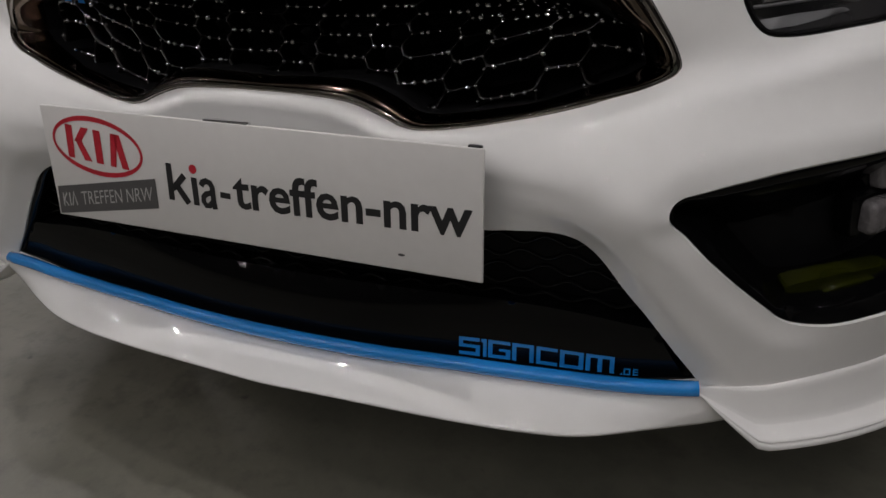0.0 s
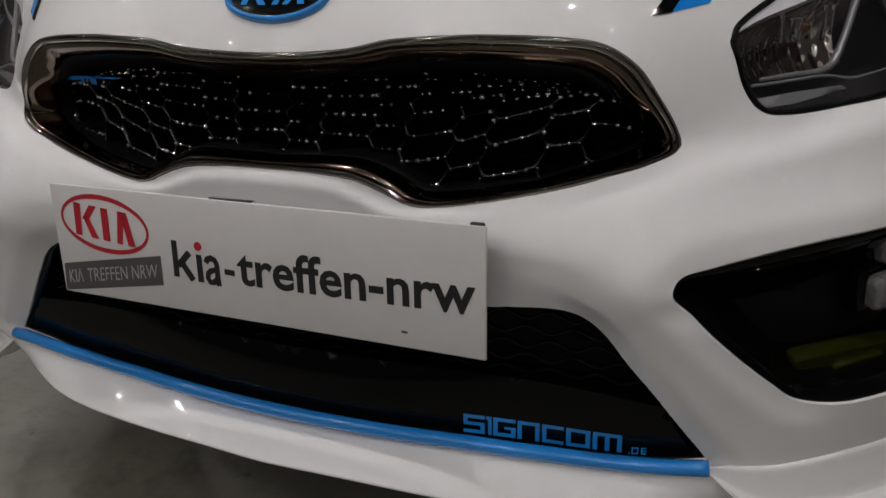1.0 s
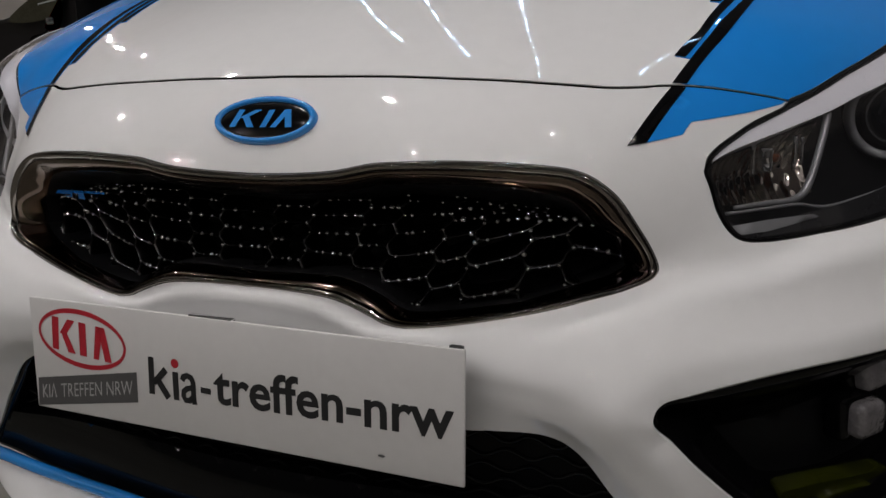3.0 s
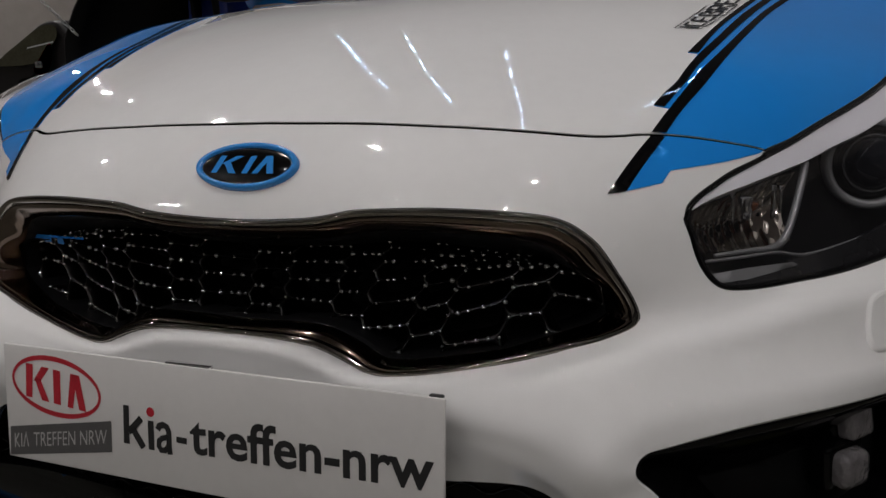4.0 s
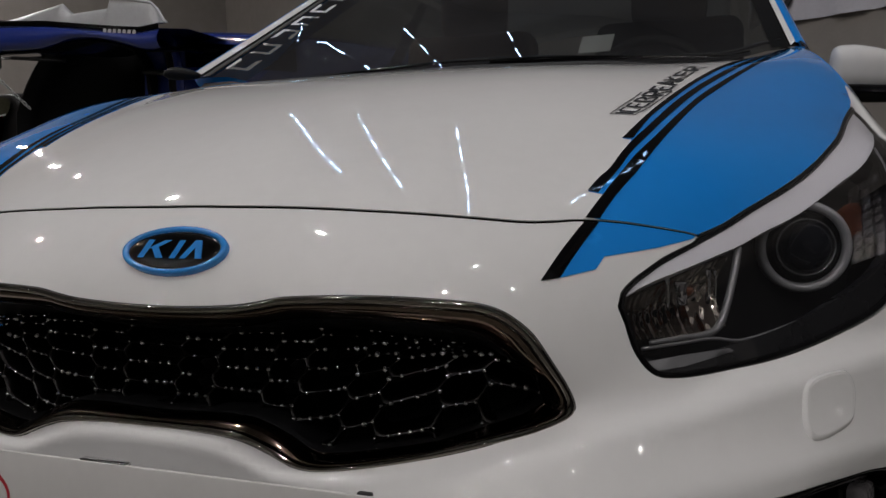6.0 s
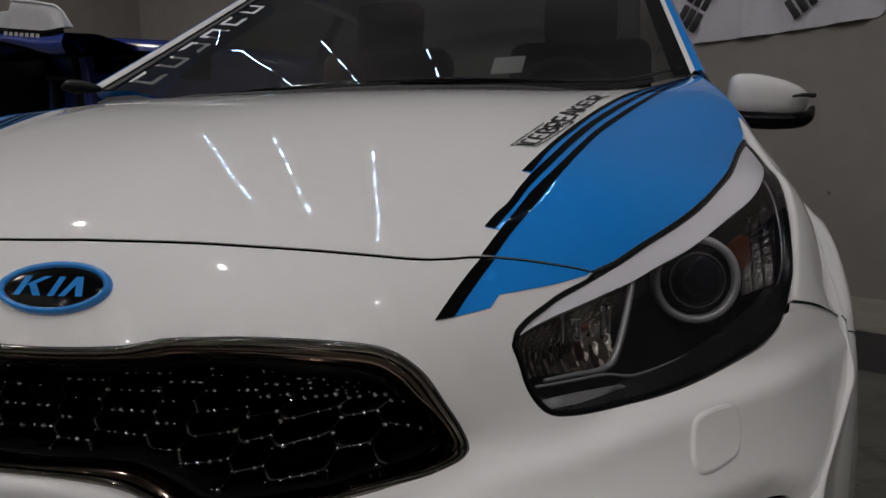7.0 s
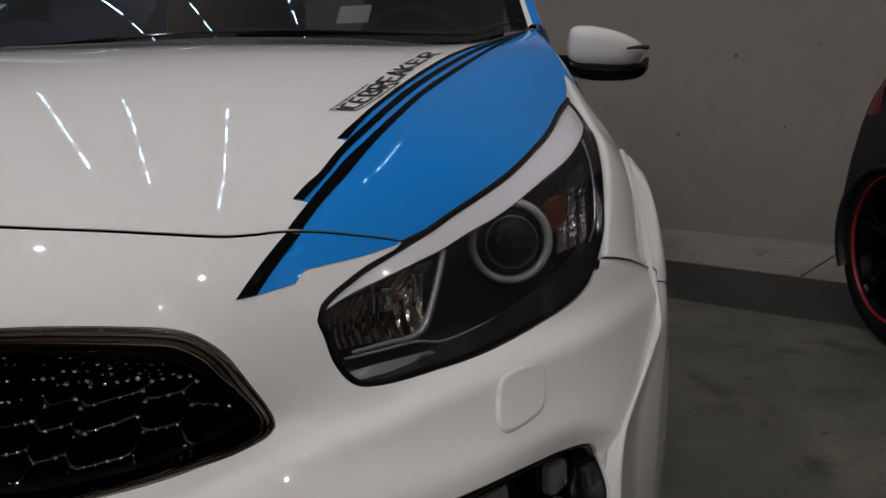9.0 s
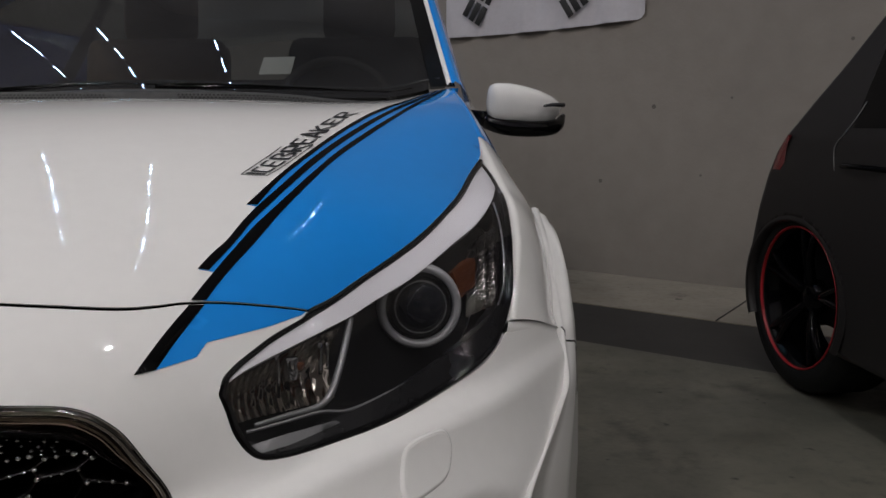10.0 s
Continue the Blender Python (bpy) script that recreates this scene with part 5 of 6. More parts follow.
logo = on_sign(band(tilted(oval(0, 0, .066, .0345)), tilted(oval(0, 0, .0625, .0288))), SIGNRED, "logo_ring", "red oval logo outline")
for loop in ([(-.044, -.0195), (-.0345, -.0195), (-.0345, .0195), (-.045, .0195)], [(-.033, .001), (-.021, .0195), (-.010, .0195), (-.0225, .002)], [(-.0315, .004), (-.0235, .006), (-.0085, -.0195), (-.0195, -.0195)],
             [(-.002, -.0195), (.0085, -.0195), (.0065, .0195), (-.004, .0195)], [(.0185, -.0195), (.0265, -.0195), (.0315, .0195), (.0215, .0195)], [(.0245, .0195), (.0345, .0195), (.0455, -.0195), (.0355, -.0195)]):
    on_sign(polygons(tilted(loop)), SIGNRED, "logo_stroke", parent=logo)
tag_ = on_sign(polygons([(-.2705, -.1320), (-.1165, -.1065), (-.1160, -.0715), (-.2680, -.0975)]), SIGNGREY, "grey_sticker", "grey strip sticker")
ax, ay = np.array([.154, .0255]), np.array([.0018, .0348])
V, F = fitted(lettering("TREFFEN NRW", bold=-.006), .245, .27, .955, .74)
on_sign((np.array([-.2705, -.1320]) + V[:, :1] * ax + V[:, 1:] * ay, F), SIGNPALE, "sticker_letters", "pale letters TREFFEN NRW", .0012, tag_)
for line in ([(.055, .27), (.055, .74)], [(.095, .74), (.060, .5), (.100, .27)], [(.122, .27), (.122, .74)], [(.142, .27), (.167, .74), (.192, .27)]):
    q = np.array(line)
    on_sign(stroke(np.array([-.2705, -.1320]) + q[:, :1] * ax + q[:, 1:] * ay, .0017), SIGNPALE, "sticker_bar", "", .0012, tag_)
V, F = fitted(lettering("treffen-nrw", bold=.021), 0, 0, .2740, .0425)
V[:, 1] += .003 + .0042 * V[:, 0] / .2695
word = on_sign((V + [-.0110, -.0958], F), SIGNBLACK, "sign_letters", "black word treffen-nrw")
for line, w in (([(-.0955, -.0935), (-.0945, -.0510)], .0078), ([(-.0925, -.0800), (-.0850, -.0735), (-.0745, -.0630)], .0076), ([(-.0865, -.0755), (-.0725, -.0950)], .0082), ([(-.0618, -.0958), (-.0618, -.0640)], .0078),
                ([(-.0528, -.0725), (-.0505, -.0680), (-.0455, -.0662), (-.0405, -.0680), (-.0382, -.0730), (-.0382, -.0900), (-.0372, -.0975)], .0068),
                ([(-.0400, -.0790), (-.0470, -.0810), (-.0512, -.0845), (-.0518, -.0900), (-.0490, -.0942), (-.0440, -.0940), (-.0395, -.0895)], .0062), ([(-.0285, -.0795), (-.0150, -.0800)], .0066)):
    on_sign(stroke(line, w), SIGNBLACK, "sign_bar", parent=word)
on_sign(polygons(oval(-.0618, -.0545, .0052, .0052, 20)), SIGNRED, "red_dot", "red dot over a letter", parent=word)
on_sign(polygons(oval(.187, -.1165, .004, .0015, 14)), SIGNGREY, "scuff", "small grey scuff")

# ---- the hall ----
PHI = radians(-35.4)
DA, DN = Vector((math.cos(PHI), math.sin(PHI), 0)), Vector((-math.sin(PHI), math.cos(PHI), 0))
WALL_B = 4.37
HALL = Matrix(((DA.x, DN.x, 0, 0), (DA.y, DN.y, 0, 0), (0, 0, 1, 0), (0, 0, 0, 1)))


def in_hall(lo, hi, bevel=0.0):
    """A box in the hall's own axes: along the back wall, towards it, up."""
    return turned(box(lo, hi, bevel), HALL)


def structure(name, mesh, mat, label, smooth=False):
    return tagged(part(name, mesh, mat, None, "", smooth), label, name.split("_")[0], kind="structure")


A0, A1, B0 = -11, 13, -14
floor = structure("floor", in_hall((A0, B0, -.12), (A1, WALL_B - 1.45, 0)), FLOORMAT, "stained grey concrete floor")
structure("floor_strip", in_hall((A0, WALL_B - 1.45, -.12), (A1, WALL_B - .80, -.003)), DARKSTRIP, "dark strip in the floor along the wall")
structure("floor_edge", in_hall((A0, WALL_B - .80, -.12), (A1, WALL_B, .002)), EDGEMAT, "paler concrete edge strip before the wall")
wall = structure("wall_north", in_hall((A0, WALL_B, -.12), (A1, WALL_B + .25, CEIL_Z)), WALLMAT, "grey cast concrete wall with tie holes")
# the south and east walls are unseen, darkened so that gloss reflects little
structure("wall_south", in_hall((A0, B0 - .25, -.12), (A1, B0, CEIL_Z)), FARMAT, "unseen hall wall, coloured dark for a dim far hall")
structure("wall_west", in_hall((A0 - .25, B0, -.12), (A0, WALL_B, CEIL_Z)), WALLMAT, "grey concrete hall wall")
structure("wall_east", in_hall((A1, B0, -.12), (A1 + .25, WALL_B, CEIL_Z)), FARMAT, "unseen hall wall, coloured dark for a dim far hall")
structure("ceiling", in_hall((A0 - .2, B0 - .2, CEIL_Z + .3), (A1 + .2, WALL_B + .2, CEIL_Z + .5)), CEILMAT, "dark hall ceiling")


def hall_xy(x, y):
    v = Vector((x, y, 0))
    return v.dot(DA), v.dot(DN)


# tie holes and small stains of the wall
for x, y, z, r in ((1.59, 4.23, .56, .016), (1.85, 4.05, .99, .017), (2.20, 3.80, 1.03, .009), (2.08, 3.89, .61, .010), (2.66, 3.47, 1.30, .012), (-.6, 5.7, 1.9, .016), (-2.2, 6.9, 1.2, .016)):
    a, _ = hall_xy(x, y)
    V, F = spun([(.0004, r * .75), (.0012, r * .68), (.0010, r * .5), (.0006, .0001)], HALL @ Vector((a, WALL_B, z)), -DN, 20)
    part("tie_hole", (V, F), TIEHOLE, wall)
# joints of the floor
for a in (-9, -6, -3, -.2, 2.45 - .9, 4.6, 7.5):
    part("joint", in_hall((a - .004, WALL_B - .80, .0021), (a + .004, WALL_B, .0045)), DARKSTRIP, floor)
for b in (WALL_B - 9.6,):
    part("joint", in_hall((A0, b - .004, .0), (A1, b + .004, .0025)), DARKSTRIP, floor)
# a hairline crack before the car
crack = [(-1.9 + .09 * i, -.12 + .052 * i + .012 * math.sin(i * 2.3) + .008 * math.sin(i * 5.1), .0006) for i in range(14)]
part("crack", tube(crack, .0016, 5), DARKSTRIP, floor)

# ---- lamps ----


def high_bay(x, y, z, r):
    ob = tagged(empty("ceiling_lamp", (x, y, z)), "round white ceiling lamp, mirrored in the car or added for glints", "lamp", "high-bay lamps")
    part("housing", spun([(.0, r * .95), (.03, r * 1.08), (.16, r * .7), (.3, .08), (.34, .0001)], (x, y, z), (0, 0, 1), 24), STEEL, ob)
    part("diffuser", ([(x + r * math.cos(a), y + r * math.sin(a), z) for a in np.linspace(0, 2 * math.pi, 24, endpoint=False)], [tuple(range(24))[::-1]]), SPOTMAT, ob, "glowing lamp glass", smooth=False)
    part("rod", tube([(x, y, z + .33), (x, y, CEIL_Z + .3)], .012, 6), STEEL, ob)


for x, y, r in ((-4.3, 2.1, .14), (-2.5, .8, .14), (-2.55, -2.5, .11), (1.1, -.5, .13), (-5.6, .3, .13), (-4.6, -5.8, .11), (3.3, -.4, .07), (-.4, -4.7, .10), (5.8, -2.0, .08), (6.8, -.6, .06), (3.0, -1.9, .07),
             (1.0, -2.4, .09), (9.2, -5.6, .10), (-9.0, -2.5, .14), (2.5, -7.5, .09), (-7.5, -9.0, .10), (-1.4, -6.6, .07), (.9, -5.6, .07), (4.4, -4.2, .07), (-3.2, -8.4, .07), (5.2, -7.4, .07), (7.6, -3.6, .07), (-6.2, -3.4, .08), (-8.2, -5.9, .08), (-2.2, -4.4, .06), (.2, -8.6, .07), (2.4, -4.8, .05), (6.3, -5.6, .06), (-4.2, -10.4, .08), (3.6, -10.2, .08), (-.9, -11.2, .08), (8.4, -7.6, .08)):
    high_bay(x, y, CEIL_Z - .15, r * (.40 if y > -2 else .32))
# tiny lamps added at scattered places to give pinpoint glints on the car
rng = random.Random(41)
for i in range(40):
    high_bay(-9.5 + 19 * ((i * .618) % 1), -3.2 - 9.0 * (i + rng.random()) / 40, CEIL_Z - .3, rng.uniform(.016, .024))
for x, y, z in ((-7.8, 5.85, 4.2), (-7.35, 5.5, 4.2), (-8.0, 5.55, 5.85)):
    high_bay(x, y, z, .042)


def tube_row(p, q, count, gap=.42):
    """A row of tube lamps from p to q under the ceiling."""
    p, q = Vector(p), Vector(q)
    d = (q - p) / count
    for i in range(count):
        a, b = p + d * (i + gap / 2), p + d * (i + 1 - gap / 2)
        ob = tagged(empty("tube_lamp", a), "slim white tube lamp in a ceiling row", "lamp", "tube lamps")
        u = d.normalized()
        side = Vector((-u.y, u.x, 0)) * .0027
        part("tray", ([a - side * 1.6 + Vector((0, 0, .05)), a + side * 1.6 + Vector((0, 0, .05)), b + side * 1.6 + Vector((0, 0, .05)), b - side * 1.6 + Vector((0, 0, .05)),
                       a - side, a + side, b + side, b - side], [(0, 1, 2, 3), (0, 4, 5, 1), (1, 5, 6, 2), (2, 6, 7, 3), (3, 7, 4, 0)]), STEEL, ob, smooth=False)
        part("tube", ([a - side * .9 - Vector((0, 0, .002)), a + side * .9 - Vector((0, 0, .002)), b + side * .9 - Vector((0, 0, .002)), b - side * .9 - Vector((0, 0, .002))], [(3, 2, 1, 0)]), TUBEMAT, ob, "glowing tube", smooth=False)


TZ = CEIL_Z - 1.0
tube_row((1.06, 2.2, TZ), (.82, 4.4, TZ), 5)
tube_row((-1.95, 2.95, TZ), (-4.05, 6.1, TZ), 6)
tube_row((-1.2, 2.65, TZ), (-2.65, 5.4, TZ), 5)
tube_row((-.1, 1.9, TZ), (-1.25, 4.85, TZ), 5)

# ---- banner on the wall ----
banner = tagged(empty("banner", (1.3, 4.4, 1.46)), "white cloth flag with black bar marks pinned to the wall", "flag")
a_lo, _ = hall_xy(.70, 4.87)
a_hi, _ = hall_xy(1.80, 4.09)
rows = []
for j, t in enumerate(np.linspace(0, 1, 14)):
    r = []
    for i, w in enumerate(np.linspace(0, 1, 60)):
        a = a_lo + (a_hi - a_lo) * w
        z = 1.475 + t * .95 - .012 * math.sin(math.pi * w) - .02 * (1 - t) * (1 - w)
        if w > .975:
            z += .03 * (w - .975) / .025 * (1 - t)**4
        r.append(HALL @ Vector((a, WALL_B - .026 - .011 * math.sin(w * 31 + t * 4.1) - .007 * math.sin(w * 63 - t * 7) - .006 * math.sin(w * 17 + t * 13), z)))
    rows.append([tuple(q) for q in r])
cloth = part("cloth", grid(np.array(rows)), BANNER, banner)
for ca, cz, tilt in ((.20, 1.66, 33), (.655, 1.66, -33)):
    for k in (-1, 0, 1):
        m = HALL @ Matrix.Translation((a_lo + (a_hi - a_lo) * ca, WALL_B - .045, cz)) @ pose(0, 0, 0, 0, tilt, 0) @ pose(k * .055, 0, 0)
        for z0, z1 in ((-.13, -.01), (.01, .13)):
            part("bar_mark", turned(box((-.02, -.002, z0), (.02, .002, z1), .001), m), SIGNBLACK, banner)

# ---- black hatchback beside ----
W0, UR = Vector((1.84, 2.08, 0)), Vector((-.098, .995, 0))
SIDE = Vector((UR.y, -UR.x, 0))
CARM = Matrix(((UR.x, SIDE.x, 0, W0.x), (UR.y, SIDE.y, 0, W0.y), (0, 0, 1, 0), (0, 0, 0, 1)))
dark = tagged(empty("car", (2.6, .9, 0)), "matt black hatchback with black wheels and thin red rim edges", "car")


def dk(s, d, z):
    """World place: s rearwards from the hind wheel, d in from the side, z up."""
    return CARM @ Vector((s, d, z))


prof = [(-.44, 1.45), (-.34, 1.33), (-.21, 1.18), (-.115, 1.07), (-.01, .965), (.05, .90), (.10, .848), (.145, .80), (.19, .72), (.235, .6), (.275, .46), (.272, .36), (.262, .27), (.235, .17), (.16, .13)]
rows = []
fine = spline(prof, 4)
for s_, z in fine:
    row = []
    for d in np.concatenate([[0, .01, .03, .07, .13, .22], np.linspace(.32, 1.4, 6)]):
        bulge = .20 * (1 - math.exp(-d / .16))
        tum = .16 * max(0, (z - .85) / .55)
        row.append(dk(s_ + bulge, d + tum, z))
    rows.append([tuple(q) for q in row])
part("rear_end", grid(np.array(rows)), DARKPAINT, dark)
rows = []
for z in np.concatenate([np.linspace(.2, .86, 45), np.linspace(.88, 1.42, 20)]):
    s_end = float(np.interp(z, [p[1] for p in prof][::-1], [p[0] for p in prof][::-1]))
    tum = .16 * max(0, (z - .85) / .55)
    bow = -.012 * math.sin(math.pi * min(1, (z - .2) / .65))
    rows.append([tuple(dk(s_, tum + bow, z)) for s_ in np.concatenate([np.linspace(s_end, -.9, 90), np.linspace(-.95, -3.2, 40)])])
P = np.array(rows)
V, F = grid(P)
wc = np.array([tuple(dk(0, 0, .33)), tuple(dk(-2.6, 0, .33))])
F = [f for f in F if all(np.linalg.norm((np.mean([V[i] for i in f], axis=0) - c) / [1, 1, .86]) > .300 for c in wc) and not (np.mean([V[i][2] for i in f]) > .90 and np.dot(np.mean([V[i] for i in f], axis=0)[:2] - np.array(W0[:2]), np.array(UR[:2])) < -.30)]
part("side_panel", thick((V, F), .01), DARKPAINT, dark)
for w0 in (0, -2.6):
    lip = [[tuple(dk(w0 + r * math.cos(a), -.021 + dd, .33 + .86 * r * math.sin(a))) for r, dd in ((.285, .03), (.287, .002), (.291, -.003), (.298, -.004), (.320, .003))] for a in np.linspace(-.5, math.pi + .5, 56)]
    part("arch_lip", grid(np.array(lip)), DARKPAINT, dark)
part("roof", turned(box((-2.6, .22, 1.38), (-.40, 1.5, 1.44), .03), CARM), DARKPAINT, dark)
part("side_window", grid(np.array([[tuple(dk(s_, .16 * max(0, (z - .85) / .55) + .012, z)) for s_ in np.linspace(-.28, -2.2, 8)] for z in (.90, 1.15, 1.40)])), GLOSSBLACK, dark, "black tinted side window")
part("inner_body", turned(box((-3.0, .12, .2), (.2, 1.5, .9), .05), CARM), MATBLACK, dark)
path = [tuple(dk(s_, -.014 + .16 * max(0, (z - .85) / .55), z)) for s_, z in ((-.29, .96), (-.27, .92), (-.235, .87), (-.196, .828), (-.202, .76), (-.225, .65), (-.245, .58), (-.275, .51))]
part("door_gap", tube(spline(path, 5), .0016, 6), STEEL, dark, "pale door edge line")
part("door_handle", tube(spline([tuple(dk(s_, d, z)) for s_, d, z in ((-.245, -.012, .772), (-.28, -.035, .776), (-.38, -.04, .776), (-.45, -.014, .772))], 5), .008, 8), RIM, dark)
lamp_ = np.array([[dk(s_ + .2 * (1 - math.exp(-d / .16)) + .006, d - .006, z) for d in (0, .03, .08, .14)] for s_, z in ((.105, .832), (.148, .80), (.175, .755), (.195, .71))])
part("tail_lamp", grid(lamp_), RED, dark, "dark red tail lamp")
wrap = np.array([[dk(float(np.interp(z, [p[1] for p in prof][::-1], [p[0] for p in prof][::-1])) + ds, -.016 + (.02 if ds > 0 else 0), z) for ds in (-.075 + .05 * abs(z - .77) / .09, -.04, -.01, .012)] for z in np.linspace(.68, .86, 9)])
part("lamp_side", grid(wrap), DARKRED, dark, "dark red wrap-round of the tail lamp")
part("window_frame", grid(np.array([[tuple(dk(s_, .16 * max(0, (z - .85) / .55) - .012, z)) for s_ in np.linspace(-.262 - .12 * (z - .88), -2.2, 8)] for z in (.885, 1.15, 1.42)])), GLOSSBLACK, dark, "black window surround")
# its hind wheel
tyre_c = dk(0, .106, .32)
axis = -SIDE
wheel_ob = part("wheel", spun([(-.10, .235), (-.11, .25), (-.10, .305), (-.07, .32), (.07, .32), (.10, .305), (.11, .25), (.10, .24), (.085, .232)], tyre_c, axis, 56), RUBBER, dark, "black tyre")
part("rim_edge", spun([(.096, .2355), (.104, .2360), (.106, .2385), (.104, .2415), (.098, .242)], tyre_c, axis, 64), RIMRED, wheel_ob, "thin red rim edge")
part("rim_barrel", spun([(-.10, .235), (-.02, .20), (.08, .22), (.092, .234)], tyre_c, axis, 56), RIM, wheel_ob)
q = axis.to_track_quat("Z", "Y").to_matrix()
for k in range(5):
    for da in (-.14, .14):
        a = 2 * math.pi * k / 5 + .2
        p = [tuple(tyre_c + q @ Vector((math.cos(a + da * f) * r, math.sin(a + da * f) * r, h))) for f, r, h in ((.2, .045, .05), (.6, .13, .075), (1, .228, .085))]
        part("spoke", tube(spline(p, 4), np.linspace(.016, .011, 9), 6), RIM, wheel_ob)
part("hub", spun([(.02, .06), (.055, .055), (.06, .03), (.06, .0001)], tyre_c, axis, 24), RIM, wheel_ob)
part("front_tyre", spun([(-.11, .25), (-.07, .32), (.07, .32), (.11, .25), (.09, .0001)], dk(-2.6, .11, .32), axis, 40), RUBBER, dark, "black tyre")
for s_ in (0, -2.6):
    part("far_tyre", spun([(-.11, .25), (-.07, .32), (.07, .32), (.11, .25), (.09, .0001)], dk(s_, 1.4, .32), axis, 32), RUBBER, dark, "black tyre")

# ---- dark blue hatchback with its tailgate up ----
blue_car = tagged(empty("car", (-3.4, 4.2, 0)), "dark blue hatchback with its tailgate raised, boot open", "car")
gx = np.linspace(-4.5, -2.72, 37)
g_low = np.interp(gx, [-4.5, -4.3, -4.0, -3.65, -3.41, -3.19, -2.98, -2.84, -2.72], [1.50, 1.51, 1.50, 1.495, 1.545, 1.53, 1.48, 1.425, 1.44])
g_top = np.interp(gx, [-4.5, -4.3, -3.62, -3.1, -2.87, -2.72], [1.69, 1.68, 1.635, 1.565, 1.54, 1.555])
for k in range(3):
    g_low[1:-1] = (g_low[:-2] + 2 * g_low[1:-1] + g_low[2:]) / 4
rows = [[(x, 3.6 + dy, lo + (hi - lo) * t + dz) for x, lo, hi in zip(gx, g_low, g_top)] for t, dy, dz in ((0, .55, .02), (0, .10, .0), (0, .02, -.004), (.06, 0, 0), (.3, -.02, 0), (.6, -.02, 0), (.9, 0, 0), (1, .02, .002), (1, .3, .03), (1, .75, .0))]
gate = part("tailgate", grid(np.array(rows)), NAVY, blue_car, "raised dark blue tailgate")
rows = [[(x, 3.6 + dy, lo + dz) for x, lo in zip(gx, g_low)] for dy, dz in ((.03, -.003), (.20, .01), (.60, .06), (.9, .04))]
part("gate_lining", grid(np.array(rows) - [0, 0, .012]), MATBLACK, gate)
rows = [[(x, 3.6 + dy, hi + dz) for x, hi in zip(gx, g_top)] for dy, dz in ((.012, .0), (.004, .008), (.006, .03), (.03, .042), (.12, .05))]
part("gate_band", grid(np.array(rows)), GLOSSBLACK, gate, "black band under the spoiler")
sx = np.linspace(-4.3, -2.70, 81)
s_top = np.interp(sx, [-4.3, -3.9, -3.62, -3.50, -3.44, -3.42, -3.14, -3.125, -2.96, -2.81, -2.76, -2.72, -2.70], [1.66, 1.71, 1.755, 1.775, 1.72, 1.705, 1.715, 1.775, 1.755, 1.725, 1.68, 1.61, 1.56])
s_low = np.interp(sx, gx, g_top) + .035
s_top = np.maximum(s_top, s_low + .004)
rows = [[(x, 3.615 + .05 * t + dy, lo + (hi - lo) * t) for x, lo, hi in zip(sx, s_low, s_top)] for t, dy in ((0, 0), (.3, -.004), (.7, -.003), (.94, 0), (1, .008), (.9, .025), (0, .03))]
spoiler = part("spoiler", grid(np.array(rows)), GREYGLASS, gate, "pale grey lip spoiler")
part("spoiler_rim", tube([(x, 3.662, z) for x, z in zip(sx[59:], s_top[59:])], .008, 6), EYELID, spoiler)
for k in range(7):
    x = -3.13 + .037 * k
    z = float(np.interp(x, gx, g_top)) - .004
    part("gate_bar", ([(x, 3.592, z - .006), (x + .026, 3.592, z - .010), (x + .030, 3.592, z + .012), (x + .006, 3.592, z + .016)], [(0, 1, 2, 3)]), SIGNPALE, gate, "pale blurred sticker", smooth=False)
# black boot opening and lining
bz = np.linspace(.35, 1.62, 14)
left = np.interp(bz, [.35, 1.13, 1.37, 1.52, 1.62], [-4.55, -4.46, -4.31, -4.17, -4.0])
right = np.interp(bz, [.35, 1.26, 1.37, 1.52, 1.62], [-3.16, -3.22, -3.22, -3.32, -3.5])
rows = [[(l + (r - l) * w, 4.1 + .5 * math.sin(math.pi * w)**.5 - (.0 if 0 < w < 1 else -.02), z) for w in (0, .03, .1, .3, .5, .7, .9, .97, 1)] for z, l, r in zip(bz, left, right)]
part("boot_lining", thick(grid(np.array(rows)), .03), MATBLACK, blue_car)
path = spline([(-2.93, 4.1, .5), (-2.955, 4.1, 1.0), (-2.965, 4.1, 1.31), (-2.985, 4.1, 1.48), (-3.03, 4.08, 1.565), (-3.2, 4.05, 1.60)], 6)
part("rear_pillar", tube(path, .030, 10), NAVY, blue_car)
part("pillar_seal", tube(path + [-.055, .02, -.01], .042, 8), MATBLACK, blue_car)
part("strut", tube([(-3.26, 4.1, 1.36), (-3.0, 4.1, 1.33)], .018, 8), SEAL, blue_car)
part("strut", tube([(-3.92, 3.62, 1.452), (-3.6, 3.75, 1.425)], .012, 8), SEAL, blue_car)
part("latch", box((-4.20, 3.60, 1.395), (-4.09, 3.70, 1.50), .012), SEAL, blue_car)
part("bumper", box((-4.60, 3.98, .22), (-2.9, 4.2, .62), .06, 3), NAVY, blue_car)
xs = np.linspace(-3.35, -1.4, 16)
rf = 1.64 - .02 * (xs + 3.35) - .05 * (xs + 3.35)**2
rows = [[(x, 4.25 + .12 * (x + 3.35) + dy, z + dz) for x, z in zip(xs, rf)] for dy, dz in ((.7, .03), (.2, .02), (.05, .005), (0, -.03), (-.015, -.09), (-.03, -.30), (-.05, -.55), (-.04, -1.0), (0, -1.4))]
part("body_side", grid(np.array(rows)), NAVY, blue_car)
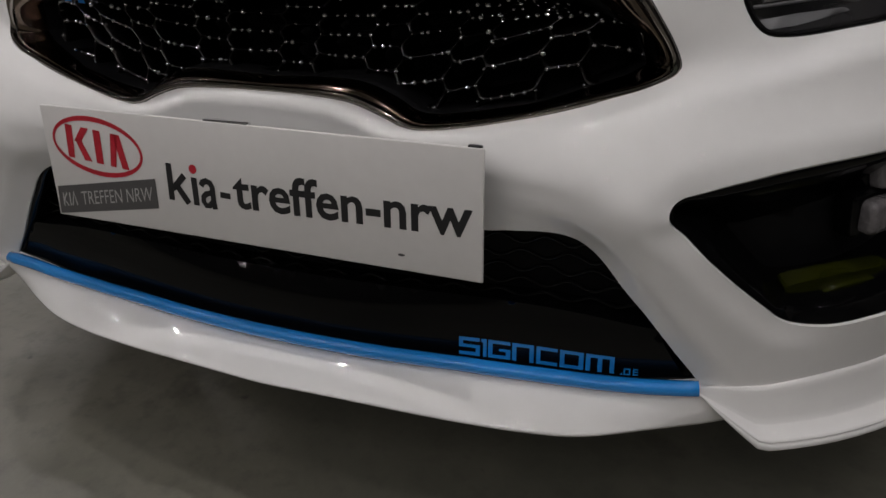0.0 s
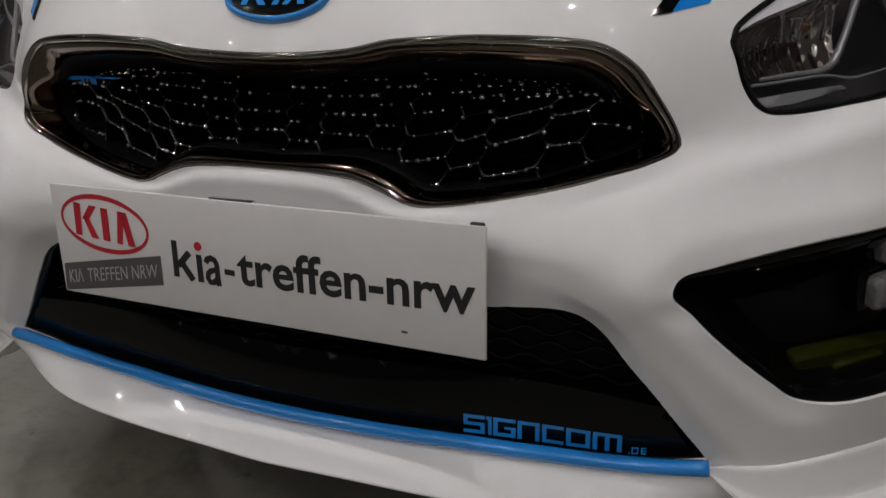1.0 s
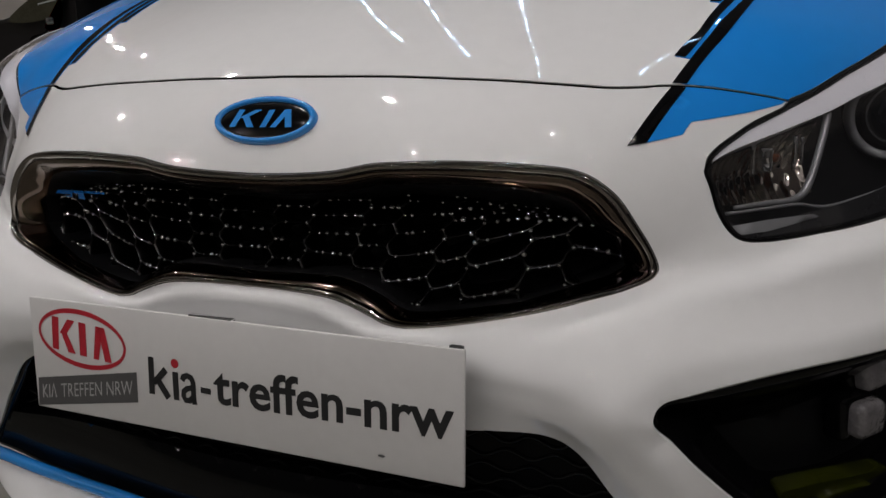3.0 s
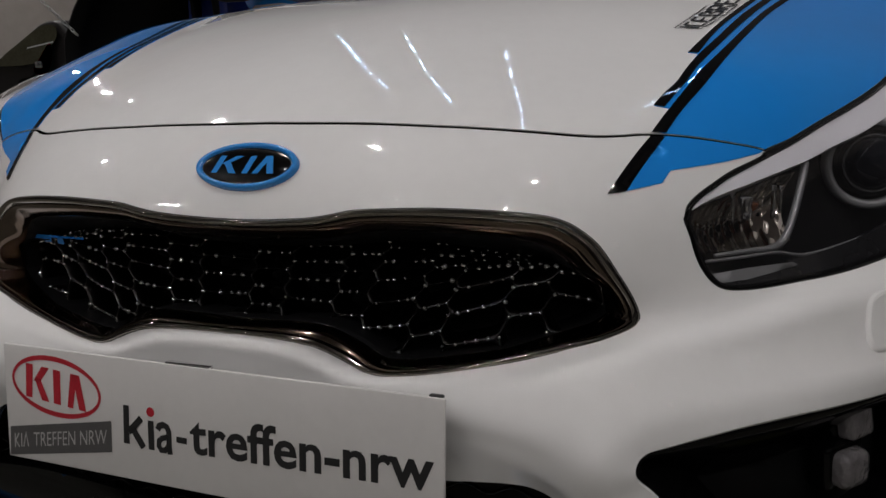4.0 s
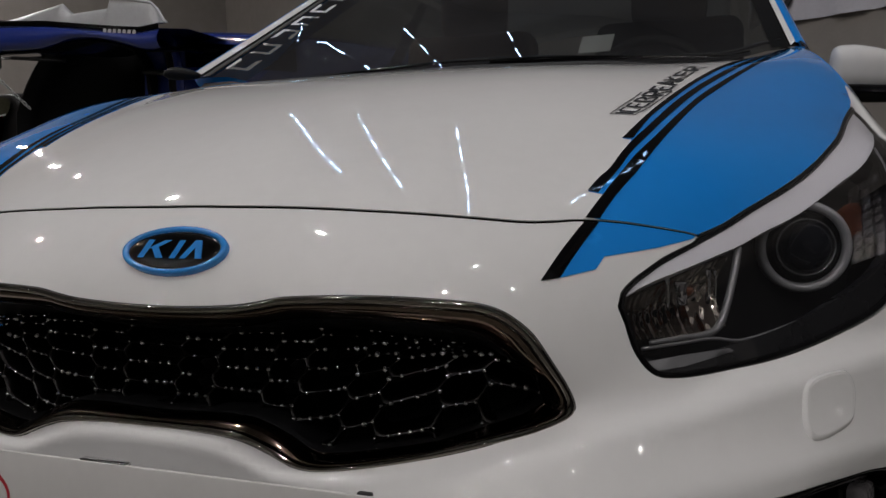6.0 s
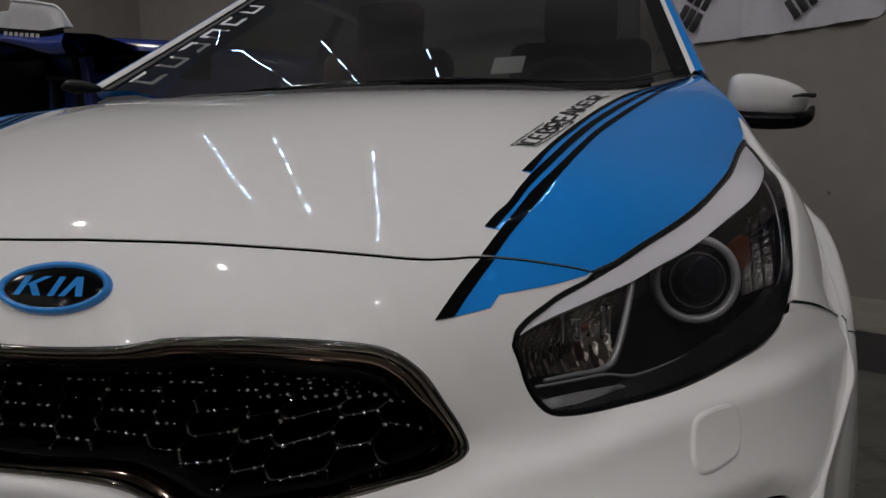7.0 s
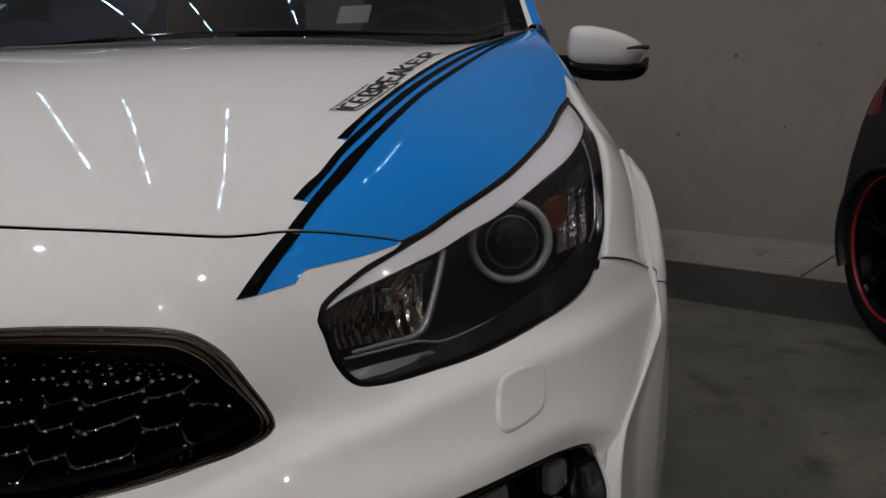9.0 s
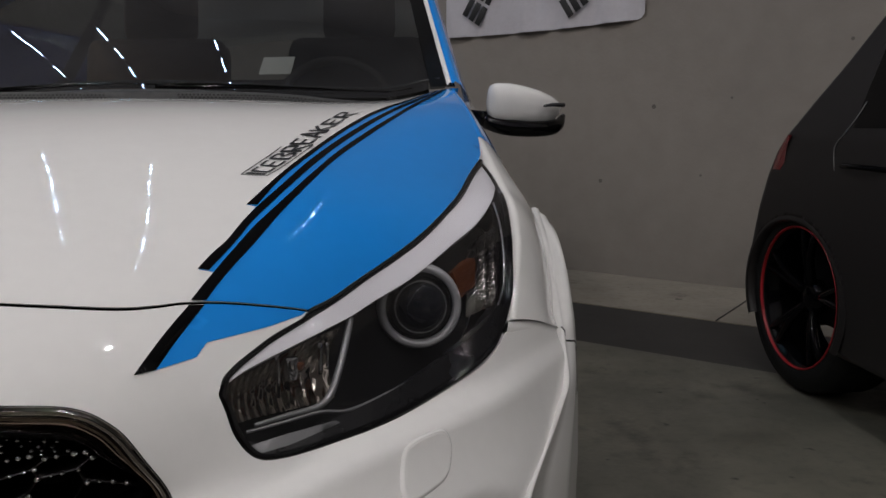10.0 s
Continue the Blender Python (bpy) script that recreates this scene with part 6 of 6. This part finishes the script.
part("side_window", grid(np.array([[(x, 4.25 + .12 * (x + 3.35) - .032, 1.64 - .02 * (x + 3.35) - .05 * (x + 3.35)**2 - d) for x in np.linspace(-3.02, -2.2, 8)] for d in (.08, .15, .24)])), GLOSSBLACK, blue_car, "dark side window")
for x, y in ((-4.4, 4.4), (-3.05, 4.4), (-1.8, 4.6)):
    part("tyre", spun([(-.10, .24), (-.07, .31), (.07, .31), (.10, .24), (.08, .0001)], (x, y, .31), (1, .2, 0), 32), RUBBER, blue_car, "black tyre")

# chain that hangs from the tailgate
chain = tagged(empty("chain", (-4.1, 3.6, 1.40)), "thin steel chain hanging from the raised tailgate", "chain")
p0, p1 = Vector((-4.14, 3.6, 1.42)), Vector((-3.86, 3.66, 1.13))
for i in range(13):
    c = p0 + (p1 - p0) * (i / 12)
    d = (p1 - p0).normalized()
    a = d.cross(Vector((0, 1, 0))).normalized() if i % 2 else d.cross(d.cross(Vector((0, 1, 0)))).normalized()
    ring = [tuple(c + d * .022 * math.sin(w) + a * .010 * math.cos(w)) for w in np.linspace(0, 2 * math.pi, 13)]
    part("link", tube(ring, .0032, 6, False), STEEL, chain)

# ---- hatchback further off, only its hind corner shows ----
far = tagged(empty("car", (-5.9, 5.4, 0)), "dark hatchback with red tail lamp, parked further off", "car")
OUT = [(-6.75, .30), (-6.75, .92), (-6.21, 1.05), (-5.81, 1.265), (-5.61, 1.355), (-5.41, 1.345), (-5.31, 1.22), (-5.20, 1.09), (-5.14, .9), (-5.14, .30)]
o = spline(OUT, 4)
mid_ = np.array([-5.8, .8])
rows = [[(*((mid_ + (q - mid_) * f)[:1]), y, (mid_ + (q - mid_) * f)[1]) for q in o] for y, f in ((5.06, .3), (5.03, .80), (5.0, .94), (5.02, .985), (5.08, 1), (5.6, 1.02), (6.6, 1.0))]
part("rear_shell", grid(np.array(rows)), DARKPAINT, far)
win = spline([(-6.25, 1.0), (-5.85, 1.22), (-5.62, 1.315), (-5.46, 1.305), (-5.47, 1.20), (-5.62, 1.08), (-5.8, .99)], 4, True)
part("rear_window", ([(x, 4.99, z) for x, z in win], [tuple(range(len(win)))]), OLIVEGLASS, far, "dark rear window", smooth=False)
# pale sliver laid on the glass as a painted glint
part("window_glint", ([(-5.83, 4.985, 1.125), (-5.50, 4.985, 1.165), (-5.50, 4.985, 1.178), (-5.83, 4.985, 1.137)], [(0, 1, 2, 3)]), SIGNPALE, far, "pale glint painted on the rear window", smooth=False)
lampo = spline([(-5.78, .92), (-5.70, 1.02), (-5.56, 1.155), (-5.525, 1.13), (-5.545, 1.0), (-5.64, .88)], 4, True)
bm = bmesh.new()
bm.faces.new([bm.verts.new((x, 4.975, z)) for x, z in lampo])
bmesh.ops.solidify(bm, geom=bm.faces[:], thickness=.05)
part("tail_lamp", bm, RED, far, "red tail lamp", smooth=False)
part("lamp_insert", box((-5.74, 4.955, .945), (-5.655, 4.99, 1.01), .015, 3), SILVER, far)
for x in (-6.4, -5.35):
    part("tyre", spun([(-.10, .24), (-.07, .31), (.07, .31), (.10, .24), (.08, .0001)], (x, 5.5, .31), (1, .1, 0), 32), RUBBER, far, "black tyre")
